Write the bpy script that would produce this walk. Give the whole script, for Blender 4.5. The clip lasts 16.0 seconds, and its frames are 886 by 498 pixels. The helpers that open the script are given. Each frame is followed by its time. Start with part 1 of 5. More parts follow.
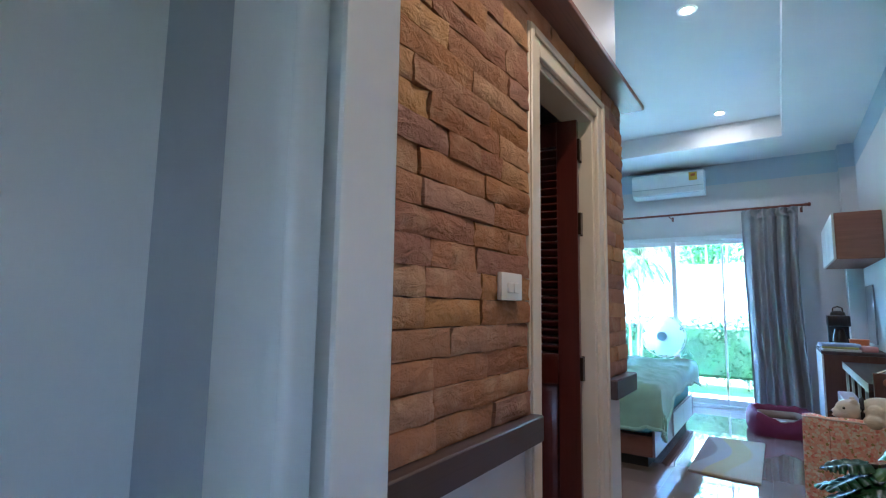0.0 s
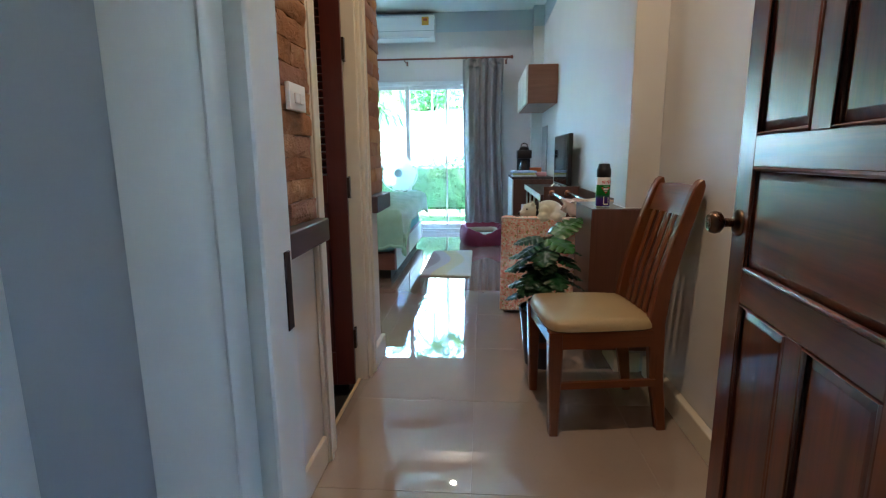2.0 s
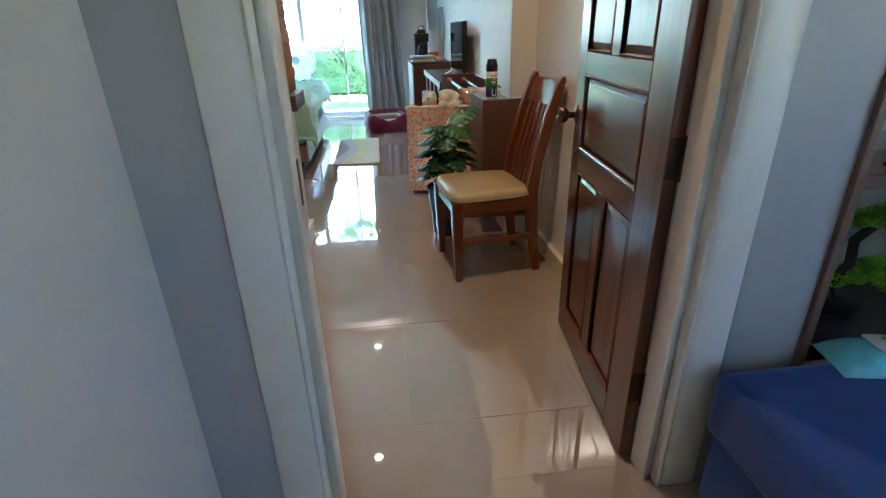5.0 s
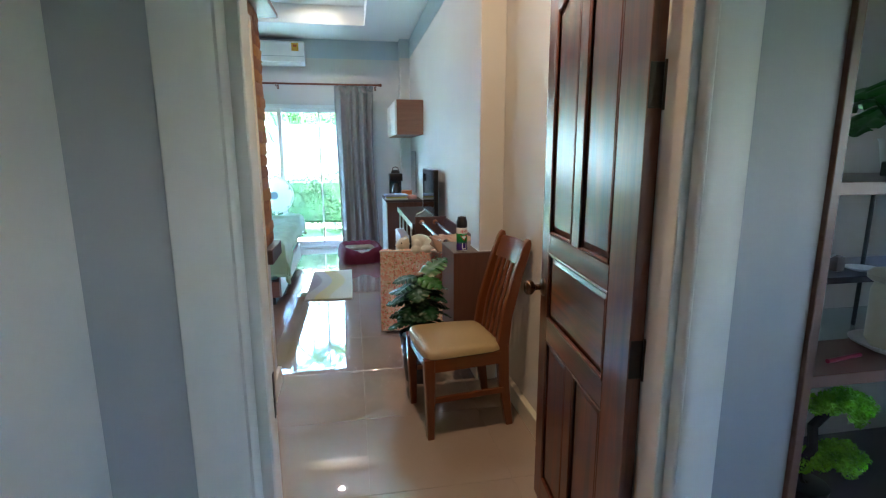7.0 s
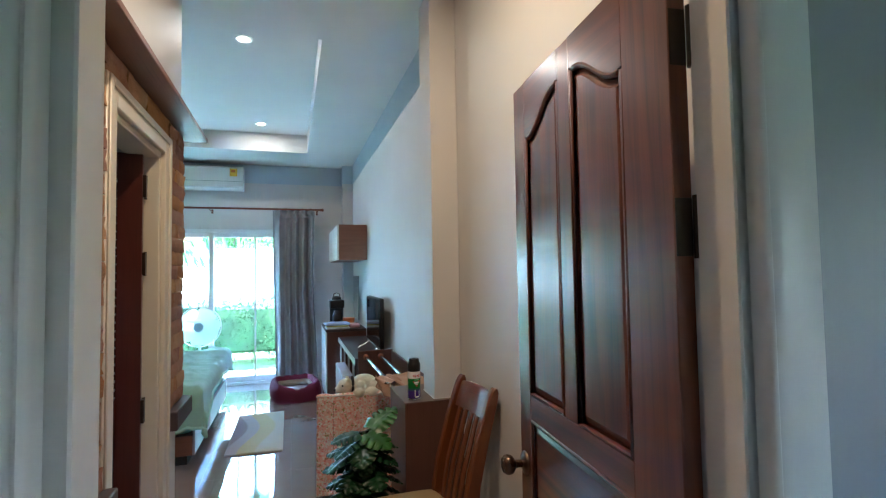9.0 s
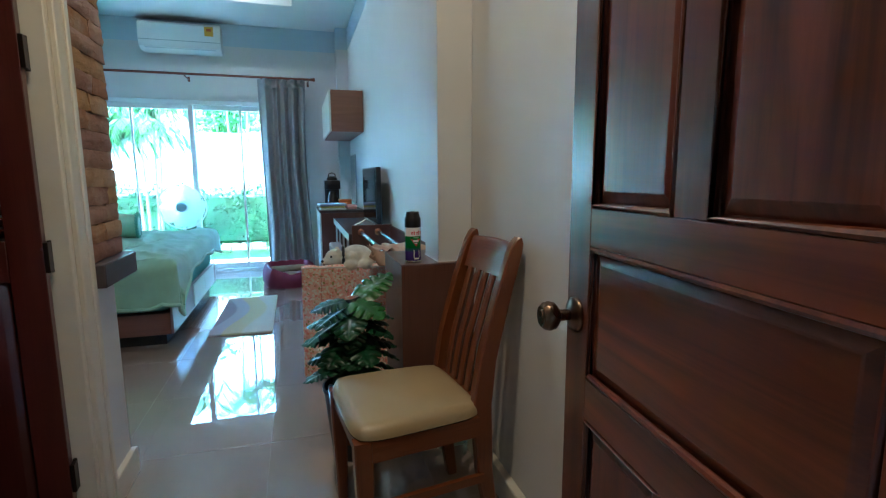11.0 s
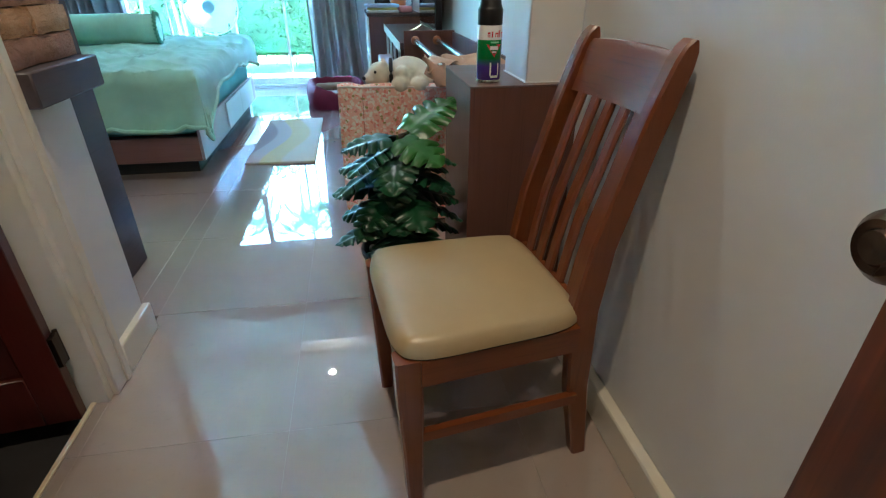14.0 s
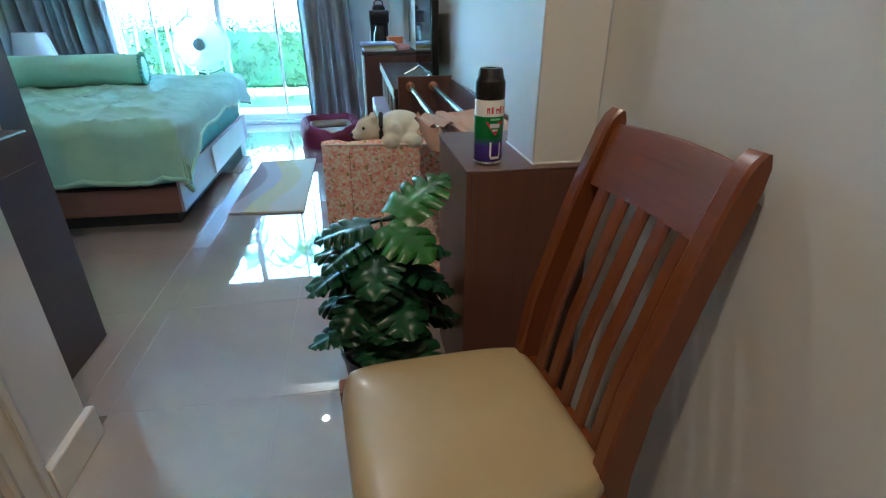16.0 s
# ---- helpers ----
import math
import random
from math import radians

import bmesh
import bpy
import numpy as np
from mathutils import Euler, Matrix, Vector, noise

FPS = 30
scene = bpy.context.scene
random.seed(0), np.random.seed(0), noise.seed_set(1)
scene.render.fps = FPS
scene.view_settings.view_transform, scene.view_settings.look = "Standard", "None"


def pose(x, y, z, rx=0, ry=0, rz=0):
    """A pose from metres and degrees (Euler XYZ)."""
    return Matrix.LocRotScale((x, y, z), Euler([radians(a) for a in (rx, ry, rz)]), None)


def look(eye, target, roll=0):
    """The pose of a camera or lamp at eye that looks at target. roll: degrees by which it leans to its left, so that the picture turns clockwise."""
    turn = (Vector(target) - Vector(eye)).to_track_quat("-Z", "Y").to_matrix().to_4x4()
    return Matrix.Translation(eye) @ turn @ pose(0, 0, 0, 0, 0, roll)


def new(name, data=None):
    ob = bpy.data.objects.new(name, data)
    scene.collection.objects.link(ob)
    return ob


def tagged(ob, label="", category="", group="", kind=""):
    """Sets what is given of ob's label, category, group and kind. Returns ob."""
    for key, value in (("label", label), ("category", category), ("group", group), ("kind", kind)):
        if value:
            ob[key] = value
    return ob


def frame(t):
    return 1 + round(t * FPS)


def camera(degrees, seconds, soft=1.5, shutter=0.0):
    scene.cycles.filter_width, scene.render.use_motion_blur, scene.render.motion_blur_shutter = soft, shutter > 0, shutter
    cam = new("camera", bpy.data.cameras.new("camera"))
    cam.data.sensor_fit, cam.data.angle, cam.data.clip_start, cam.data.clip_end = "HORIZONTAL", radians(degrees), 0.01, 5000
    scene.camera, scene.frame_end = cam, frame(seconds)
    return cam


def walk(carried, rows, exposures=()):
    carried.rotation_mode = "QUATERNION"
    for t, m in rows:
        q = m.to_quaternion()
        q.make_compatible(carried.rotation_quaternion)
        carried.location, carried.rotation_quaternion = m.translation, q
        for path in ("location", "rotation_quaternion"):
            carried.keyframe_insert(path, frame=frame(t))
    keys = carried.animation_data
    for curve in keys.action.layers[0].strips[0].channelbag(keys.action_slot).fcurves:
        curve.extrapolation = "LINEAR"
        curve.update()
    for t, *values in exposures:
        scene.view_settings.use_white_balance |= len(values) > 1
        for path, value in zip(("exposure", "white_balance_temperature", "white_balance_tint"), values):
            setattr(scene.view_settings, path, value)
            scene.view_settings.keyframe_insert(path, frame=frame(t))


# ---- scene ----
cam = camera(83.7, 16.0, soft=1.2)
PATH = [
    (0, (0.6, 0.375, 1.164), (-0.52, 2.017, 1.388), 0.9),
    (0.8, (0.524, 0.346, 1.141), (-0.112, 2.242, 1.119), 0.5),
    (1.2, (0.516, 0.307, 1.123), (0.057, 2.248, 0.975), 0.0),
    (1.5, (0.516, 0.264, 1.1), (0.162, 2.219, 0.867), 0.0),
    (2, (0.523, 0.174, 1.051), (0.369, 2.133, 0.684), -0.5),
    (2.5, (0.522, 0.113, 1.031), (0.552, 2.042, 0.504), -0.4),
    (3, (0.543, 0.012, 1.007), (0.640, 1.899, 0.354), -0.3),
    (3.5, (0.530, -0.135, 1.004), (0.640, 1.718, 0.263), -0.1),
    (5.8, (0.456, -0.276, 1.279), (0.736, 1.527, 0.461), -0.8),
    (6, (0.466, -0.274, 1.294), (0.761, 1.56, 0.552), -0.4),
    (6.5, (0.467, -0.271, 1.336), (0.794, 1.62, 0.773), -0.6),
    (7, (0.469, -0.25, 1.374), (0.82, 1.682, 0.996), -0.2),
    (7.5, (0.492, -0.186, 1.418), (0.862, 1.772, 1.238), -0.7),
    (8, (0.484, -0.12, 1.459), (0.901, 1.836, 1.474), -0.2),
    (8.2, (0.488, -0.083, 1.473), (0.965, 1.857, 1.574), -0.1),
    (10.3, (0.564, 0.428, 1.259), (1.186, 2.329, 1.259), -0.8),
    (10.5, (0.603, 0.48, 1.211), (1.189, 2.39, 1.137), -0.3),
    (11, (0.651, 0.622, 1.148), (1.208, 2.522, 0.861), -0.3),
    (11.5, (0.692, 0.752, 1.114), (1.205, 2.625, 0.636), -0.2),
    (12, (0.708, 0.861, 1.046), (1.161, 2.691, 0.38), 0.1),
    (12.5, (0.707, 0.942, 1.037), (1.12, 2.711, 0.2), 0.0),
    (13, (0.741, 1.026, 1.045), (1.117, 2.772, 0.146), -0.1),
    (13.5, (0.763, 1.107, 1.045), (1.088, 2.85, 0.12), 0.1),
    (14, (0.743, 1.201, 1.045), (1.033, 2.938, 0.097), 0.1),
    (14.5, (0.743, 1.273, 1.073), (1.019, 3.005, 0.112), -0.0),
    (15, (0.781, 1.321, 1.111), (1.054, 3.057, 0.156), -0.0),
    (15.5, (0.81, 1.381, 1.136), (1.09, 3.14, 0.227), -0.0),
    (16, (0.813, 1.486, 1.122), (1.105, 3.263, 0.252), 0.0),
]
walk(cam, [(t, look(eye, target, roll)) for t, eye, target, roll in PATH],
     [(0.0, 5.88, 4650, 12), (0.6, 5.70, 4900, 12), (1.0, 5.68, 5080, 11), (2.0, 5.90, 5250, 9), (3.0, 6.0, 5300, 8), (3.7, 6.12, 5500, 8), (6.0, 6.15, 5750, 8), (7.0, 6.10, 5500, 9),
      (8.2, 6.0, 5330, 10), (10.3, 5.80, 4650, 3), (11.5, 5.84, 4540, -3), (12.5, 6.10, 4600, -3), (13.0, 6.30, 4600, -1), (14.5, 6.39, 4640, 0), (16.0, 6.19, 4660, 1)])

# ---- light ----
world = bpy.data.worlds.new("world")
scene.world = world
world.use_nodes = True
wn = world.node_tree.nodes
sky = wn.new("ShaderNodeTexSky")
sky.sky_type, sky.sun_disc = "NISHITA", False
SUN_EL, SUN_AZ = 60.0, 250.0
sky.sun_elevation, sky.sun_rotation = radians(SUN_EL), radians(SUN_AZ)
world.node_tree.links.new(sky.outputs[0], wn["Background"].inputs[0])
wn["Background"].inputs[1].default_value = 0.15


def lamp(name, kind, m, power, colour):
    d = bpy.data.lights.new(name, kind)
    d.energy, d.color = power, colour
    new(name, d).matrix_basis = m
    return d


sun_from = Vector((math.sin(radians(SUN_AZ)) * math.cos(radians(SUN_EL)), math.cos(radians(SUN_AZ)) * math.cos(radians(SUN_EL)), math.sin(radians(SUN_EL))))
lamp("sun", "SUN", look(sun_from * 30, (0, 0, 0)), 3.5, (1.0, 0.95, 0.87)).angle = radians(0.5)
# warm ceiling downlights
for lx, ly, lz, power, tone in ((0.175, 3.856, 3.14, 0.15, (1.0, 0.80, 0.58)), (0.175, 5.965, 3.14, 0.09, (1.0, 0.80, 0.58)), (0.66, 1.45, 2.92, 0.28, (1.0, 0.66, 0.34))):
    d = lamp("downlight_glow", "AREA", look((lx, ly, lz), (lx, ly, 0)), power, tone)
    d.shape, d.size = "DISK", 0.065

# ---- helpers for building ----


def bx(bm, x0, x1, y0, y1, z0, z1, bevel=0.0, seg=1, m=None):
    """A box, its edges bevelled, added to bm."""
    vs = [bm.verts.new((x, y, z)) for x in (x0, x1) for y in (y0, y1) for z in (z0, z1)]
    fs = [bm.faces.new([vs[i] for i in q]) for q in ((0, 1, 3, 2), (4, 6, 7, 5), (0, 4, 5, 1), (2, 3, 7, 6), (0, 2, 6, 4), (1, 5, 7, 3))]
    if bevel:
        es = list({e for f in fs for e in f.edges})
        r = bmesh.ops.bevel(bm, geom=es, offset=bevel, segments=seg, affect="EDGES", profile=0.6)
        vs = list({v for f in r["faces"] for v in f.verts} | {v for v in vs if v.is_valid})
    if m is not None:
        bmesh.ops.transform(bm, matrix=m, verts=vs)
    return vs


def box(*a, **k):
    bm = bmesh.new()
    bx(bm, *a, **k)
    return bm


def boxes(*rows, bevel=0.0, seg=1):
    bm = bmesh.new()
    for r in rows:
        bx(bm, *r, bevel=bevel, seg=seg)
    return bm


def lathe(profile, n=32, m=None, bm=None, cap=True):
    """A turned body from rows of (radius, height)."""
    bm = bm or bmesh.new()
    rings = []
    for r, z in profile:
        rings.append([bm.verts.new((r * math.cos(a * math.tau / n), r * math.sin(a * math.tau / n), z)) for a in range(n)])
    for a, b in zip(rings, rings[1:]):
        for i in range(n):
            bm.faces.new((a[i], a[(i + 1) % n], b[(i + 1) % n], b[i]))
    if cap:
        bm.faces.new(rings[0][::-1]), bm.faces.new(rings[-1])
    if m is not None:
        bmesh.ops.transform(bm, matrix=m, verts=[v for r in rings for v in r])
    return bm


def rod(bm, a, b, r, n=12, r2=None):
    """A round bar from a to b."""
    a, b = Vector(a), Vector(b)
    q = (b - a).to_track_quat("Z", "Y").to_matrix().to_4x4()
    return lathe([(r, 0), (r if r2 is None else r2, (b - a).length)], n, Matrix.Translation(a) @ q, bm)


def tube(points, r, n=10, bm=None, taper=None):
    """A round bar along a run of points."""
    bm = bm or bmesh.new()
    pts = [Vector(p) for p in points]
    rings = []
    for i, p in enumerate(pts):
        d = (pts[min(i + 1, len(pts) - 1)] - pts[max(i - 1, 0)]).normalized()
        q = d.to_track_quat("Z", "Y")
        rr = r * (taper[i] if taper else 1)
        rings.append([bm.verts.new(p + q @ Vector((rr * math.cos(k * math.tau / n), rr * math.sin(k * math.tau / n), 0))) for k in range(n)])
    for a, b in zip(rings, rings[1:]):
        for i in range(n):
            bm.faces.new((a[i], a[(i + 1) % n], b[(i + 1) % n], b[i]))
    bm.faces.new(rings[0][::-1]), bm.faces.new(rings[-1])
    return bm


def prism(outline, depth, m=None, bm=None, bevel=0.0):
    """A flat outline (x, y) drawn out along z."""
    bm = bm or bmesh.new()
    lo = [bm.verts.new((x, y, 0)) for x, y in outline]
    hi = [bm.verts.new((x, y, depth)) for x, y in outline]
    n = len(lo)
    fs = [bm.faces.new(lo[::-1]), bm.faces.new(hi)]
    for i in range(n):
        fs.append(bm.faces.new((lo[i], lo[(i + 1) % n], hi[(i + 1) % n], hi[i])))
    vs = lo + hi
    if bevel:
        es = [e for e in fs[0].edges] + [e for e in fs[1].edges]
        r = bmesh.ops.bevel(bm, geom=es, offset=bevel, segments=2, affect="EDGES")
        vs = list({v for f in r["faces"] for v in f.verts} | {v for v in vs if v.is_valid} | {v for f in fs if f.is_valid for v in f.verts})
    if m is not None:
        bmesh.ops.transform(bm, matrix=m, verts=vs)
    return bm


def sheet(nx, ny, f, bm=None):
    """A grid of nx by ny faces; f(u, v) gives each point, u and v from 0 to 1."""
    bm = bm or bmesh.new()
    g = [[bm.verts.new(f(i / nx, j / ny)) for j in range(ny + 1)] for i in range(nx + 1)]
    for i in range(nx):
        for j in range(ny):
            bm.faces.new((g[i][j], g[i + 1][j], g[i + 1][j + 1], g[i][j + 1]))
    return bm


def blob(bm, centre, size, m=None, seg=20, rings=12):
    """An ellipsoid."""
    mm = Matrix.Translation(centre) @ (m or Matrix()) @ Matrix.Diagonal((*size, 1))
    bmesh.ops.create_uvsphere(bm, u_segments=seg, v_segments=rings, radius=1.0, matrix=mm)
    return bm


def finish(name, bm, material, smooth=True):
    bmesh.ops.recalc_face_normals(bm, faces=bm.faces)
    me = bpy.data.meshes.new(name)
    bm.to_mesh(me)
    bm.free()
    for mt in material if isinstance(material, (list, tuple)) else [material]:
        me.materials.append(mt)
    if smooth:
        me.polygons.foreach_set("use_smooth", [True] * len(me.polygons))
        me.set_sharp_from_angle(angle=radians(38))
    return me


def part(name, bm, material, parent, label="", at=None, smooth=True):
    ob = new(name, finish(name, bm, material, smooth))
    ob.parent = parent
    if at is not None:
        ob.matrix_basis = at
    if label:
        tagged(ob, label)
    return ob


def thing(name, at, label, category, group=""):
    ob = new(name)
    ob.empty_display_size = 0.1
    ob.matrix_basis = at if isinstance(at, Matrix) else Matrix.Translation(at)
    return tagged(ob, label, category, group)


def single(name, bm, material, at, label, category, group=""):
    ob = new(name, finish(name, bm, material))
    ob.matrix_basis = at if isinstance(at, Matrix) else Matrix.Translation(at)
    return tagged(ob, label, category, group)


def setting(name, bm, material, label, category):
    ob = new(name, finish(name, bm, material))
    return tagged(ob, label, category, "", "structure")


# ---- materials ----


def nodes_of(name):
    m = bpy.data.materials.new(name)
    m.use_nodes = True
    return m, m.node_tree.nodes, m.node_tree.links, m.node_tree.nodes["Principled BSDF"]


def mixed(n, l, a, b, fac, kind="MIX"):
    x = n.new("ShaderNodeMix")
    x.data_type, x.blend_type = "RGBA", kind
    for sock, val in ((x.inputs[0], fac), (x.inputs[6], a), (x.inputs[7], b)):
        if isinstance(val, (int, float)):
            sock.default_value = val
        elif isinstance(val, tuple):
            sock.default_value = (*val[:3], 1)
        else:
            l.new(val, sock)
    return x.outputs[2]


def coords(n, l, scale=(1, 1, 1), rnd=True):
    tc = n.new("ShaderNodeTexCoord")
    mp = n.new("ShaderNodeMapping")
    mp.inputs["Scale"].default_value = scale
    l.new(tc.outputs["Object"], mp.inputs["Vector"])
    if rnd:
        oi = n.new("ShaderNodeObjectInfo")
        mu = n.new("ShaderNodeVectorMath")
        mu.operation = "SCALE"
        mu.inputs[0].default_value = (37.0, 17.0, 29.0)
        l.new(oi.outputs["Random"], mu.inputs["Scale"])
        l.new(mu.outputs[0], mp.inputs["Location"])
    return mp.outputs[0]


def noise_of(n, l, vec, scale, detail=4, rough=0.55, dist=0.0):
    x = n.new("ShaderNodeTexNoise")
    x.inputs["Scale"].default_value, x.inputs["Detail"].default_value = scale, detail
    x.inputs["Roughness"].default_value, x.inputs["Distortion"].default_value = rough, dist
    l.new(vec, x.inputs["Vector"])
    return x.outputs["Fac"]


def ramp(n, l, fac, stops):
    r = n.new("ShaderNodeValToRGB")
    e = r.color_ramp.elements
    while len(e) < len(stops):
        e.new(0.5)
    for el, (p, c) in zip(e, stops):
        el.position = p
        el.color = (*c, 1) if isinstance(c, tuple) else (c, c, c, 1)
    l.new(fac, r.inputs[0])
    return r.outputs[0]


def bump(n, l, p, height, strength, dist=0.002):
    b = n.new("ShaderNodeBump")
    b.inputs["Strength"].default_value, b.inputs["Distance"].default_value = strength, dist
    l.new(height, b.inputs["Height"])
    l.new(b.outputs[0], p.inputs["Normal"])


def plain(name, colour, rough=0.5, metal=0.0, var=0.12, fine=180, coarse=6, relief=0.08, coat=0.0, spec=0.5, sheen=0.0):
    """A nearly plain surface: two scales of slight variation and a fine relief."""
    m, n, l, p = nodes_of(name)
    v = coords(n, l)
    a, b = noise_of(n, l, v, coarse), noise_of(n, l, v, fine, 3)
    dark = tuple(c * (1 - var) for c in colour)
    light = tuple(min(1, c * (1 + var * 0.6)) for c in colour)
    c1 = mixed(n, l, dark, light, ramp(n, l, a, [(0.3, 0.0), (0.7, 1.0)]))
    c2 = mixed(n, l, c1, dark, ramp(n, l, b, [(0.55, 0.0), (0.8, 0.35)]))
    l.new(c2, p.inputs["Base Color"])
    rr = n.new("ShaderNodeMapRange")
    rr.inputs[3].default_value, rr.inputs[4].default_value = max(0.02, rough - 0.07 * min(1, var * 8)), min(1, rough + 0.07 * min(1, var * 8))
    l.new(a, rr.inputs[0])
    l.new(rr.outputs[0], p.inputs["Roughness"])
    p.inputs["Metallic"].default_value, p.inputs["Coat Weight"].default_value = metal, coat
    p.inputs["Specular IOR Level"].default_value = spec
    if sheen:
        p.inputs["Sheen Weight"].default_value = sheen
    if relief:
        bump(n, l, p, b, relief)
    return m


def wood(name, dark, light, rough=0.35, axis=2, coat=0.3, grain=1.0, figure=0.6, wander=0.6):
    """Stained timber with its grain along an axis of the object."""
    m, n, l, p = nodes_of(name)
    s = [14.0 * grain] * 3
    s[axis] = 0.9 * grain
    v = coords(n, l, tuple(s))
    fig = noise_of(n, l, v, 1.6, 5, 0.6, wander)
    s2 = [150.0 * grain] * 3
    s2[axis] = 4.0 * grain
    pores = noise_of(n, l, coords(n, l, tuple(s2)), 1.0, 3)
    big = noise_of(n, l, coords(n, l), 2.3, 2)
    mid = tuple((a + b) / 2 for a, b in zip(dark, light))
    c = ramp(n, l, fig, [(0.28, dark), (0.5, mid), (0.74, light)])
    c = mixed(n, l, mid, c, figure)
    c = mixed(n, l, c, tuple(x * 0.45 for x in dark), ramp(n, l, pores, [(0.56, 0.0), (0.75, 0.45)]))
    c = mixed(n, l, c, tuple(x * 0.8 for x in dark), ramp(n, l, big, [(0.45, 0.0), (0.8, 0.35)]))
    l.new(c, p.inputs["Base Color"])
    rr = n.new("ShaderNodeMapRange")
    rr.inputs[3].default_value, rr.inputs[4].default_value = rough - 0.06, rough + 0.1
    l.new(fig, rr.inputs[0])
    l.new(rr.outputs[0], p.inputs["Roughness"])
    p.inputs["Coat Weight"].default_value, p.inputs["Coat Roughness"].default_value = coat, 0.2
    bump(n, l, p, pores, 0.12, 0.001)
    return m


def glow(name, colour, strength):
    m, n, l, p = nodes_of(name)
    p.inputs["Base Color"].default_value = (*colour, 1)
    p.inputs["Emission Color"].default_value, p.inputs["Emission Strength"].default_value = (*colour, 1), strength
    return m


def glass(name, colour=(0.93, 0.98, 0.97), rough=0.0):
    m, n, l, p = nodes_of(name)
    p.inputs["Base Color"].default_value = (*colour, 1)
    p.inputs["Transmission Weight"].default_value, p.inputs["Roughness"].default_value = 1.0, rough
    p.inputs["IOR"].default_value = 1.45
    return m


def tile_material():
    m, n, l, p = nodes_of("polished_tile")
    v = coords(n, l)
    a = noise_of(n, l, v, 2.5, 6, 0.65)
    b = noise_of(n, l, v, 60, 3)
    c = mixed(n, l, (0.37, 0.283, 0.24), (0.445, 0.36, 0.312), a)
    c = mixed(n, l, c, (0.30, 0.245, 0.21), ramp(n, l, b, [(0.6, 0.0), (0.8, 0.25)]))
    l.new(c, p.inputs["Base Color"])
    l.new(ramp(n, l, noise_of(n, l, v, 4, 4), [(0.3, 0.010), (0.7, 0.022)]), p.inputs["Roughness"])
    p.inputs["Specular IOR Level"].default_value, p.inputs["IOR"].default_value = 0.8, 1.9
    p.inputs["Coat Weight"].default_value, p.inputs["Coat Roughness"].default_value = 1.0, 0.008
    p.inputs["Coat IOR"].default_value = 1.7
    bump(n, l, p, noise_of(n, l, v, 3, 2), 0.008, 0.003)
    return m


def stone_material():
    m, n, l, p = nodes_of("split_sandstone")
    v = coords(n, l)
    oi = n.new("ShaderNodeObjectInfo")
    hue = ramp(n, l, oi.outputs["Random"], [(0.0, (0.27, 0.115, 0.055)), (0.16, (0.42, 0.21, 0.065)), (0.32, (0.29, 0.15, 0.115)), (0.48, (0.48, 0.28, 0.11)), (0.64, (0.37, 0.21, 0.15)), (0.82, (0.39, 0.175, 0.06)), (1.0, (0.26, 0.125, 0.09))])
    a = noise_of(n, l, v, 14, 6, 0.65, 0.4)
    b = noise_of(n, l, v, 90, 4, 0.7)
    c = mixed(n, l, hue, (0.22, 0.11, 0.06), ramp(n, l, a, [(0.5, 0.0), (0.75, 0.6)]))
    c = mixed(n, l, c, (0.62, 0.46, 0.28), ramp(n, l, noise_of(n, l, v, 9, 5, 0.6), [(0.52, 0.0), (0.8, 0.5)]))
    c = mixed(n, l, c, (0.16, 0.09, 0.06), ramp(n, l, b, [(0.55, 0.0), (0.8, 0.4)]))
    l.new(c, p.inputs["Base Color"])
    p.inputs["Roughness"].default_value = 0.82
    chisel = noise_of(n, l, coords(n, l, (1, 0.75, 1.5)), 24, 6, 0.66, 0.9)
    h2 = n.new("ShaderNodeMath")
    h2.operation = "ADD"
    l.new(a, h2.inputs[0]), l.new(chisel, h2.inputs[1])
    bump(n, l, p, h2.outputs[0], 1.0, 0.011)
    return m


def two_tone(name, f):
    """A material whose colours f(nodes, links, coords) gives."""
    m, n, l, p = nodes_of(name)
    f(n, l, p)
    return m


WALL = plain("wall_paint", (0.69, 0.67, 0.65), 0.55, var=0.03, fine=260, coarse=2.0, relief=0.10)
FRONT_WALL = plain("front_wall_paint", (0.63, 0.582, 0.527), 0.5, var=0.03, fine=260, coarse=2.0, relief=0.08)
# darker base colour than FRONT_WALL, for the wall round the doorway
ENTRY_WALL = plain("entrance_wall_darker_grey", (0.37, 0.358, 0.352), 0.5, var=0.03, fine=260, coarse=2.0, relief=0.08)
BAND = plain("pale_blue_wall_band", (0.53, 0.61, 0.67), 0.6, var=0.03, coarse=2.0, relief=0.06)
AC_WHITE = plain("glossy_white_casing", (0.93, 0.93, 0.91), 0.25, var=0.02, relief=0.01)
CEIL = plain("ceiling_paint", (0.80, 0.80, 0.79), 0.7, var=0.03, coarse=1.5, relief=0.05)
TRIM = plain("satin_white_trim", (0.73, 0.68, 0.61), 0.38, var=0.02, coarse=5, relief=0, spec=0.35)
CREAM = plain("cream_gloss_paint", (0.72, 0.66, 0.55), 0.32, var=0.03, coarse=5, relief=0.03, coat=0.1)
TILE = tile_material()
GROUT = plain("tile_joint", (0.37, 0.31, 0.27), 0.8)
STONE = stone_material()
MORTAR = plain("stone_joint", (0.14, 0.085, 0.055), 0.9, var=0.3)
DOOR_WOOD = wood("red_hardwood", (0.046, 0.0076, 0.0026), (0.215, 0.049, 0.013), 0.34, 2, 0.35, 0.62, 1.0, 1.2)
BATH_WOOD = wood("louvre_hardwood", (0.048, 0.0065, 0.004), (0.100, 0.016, 0.009), 0.3, 2, 0.4)
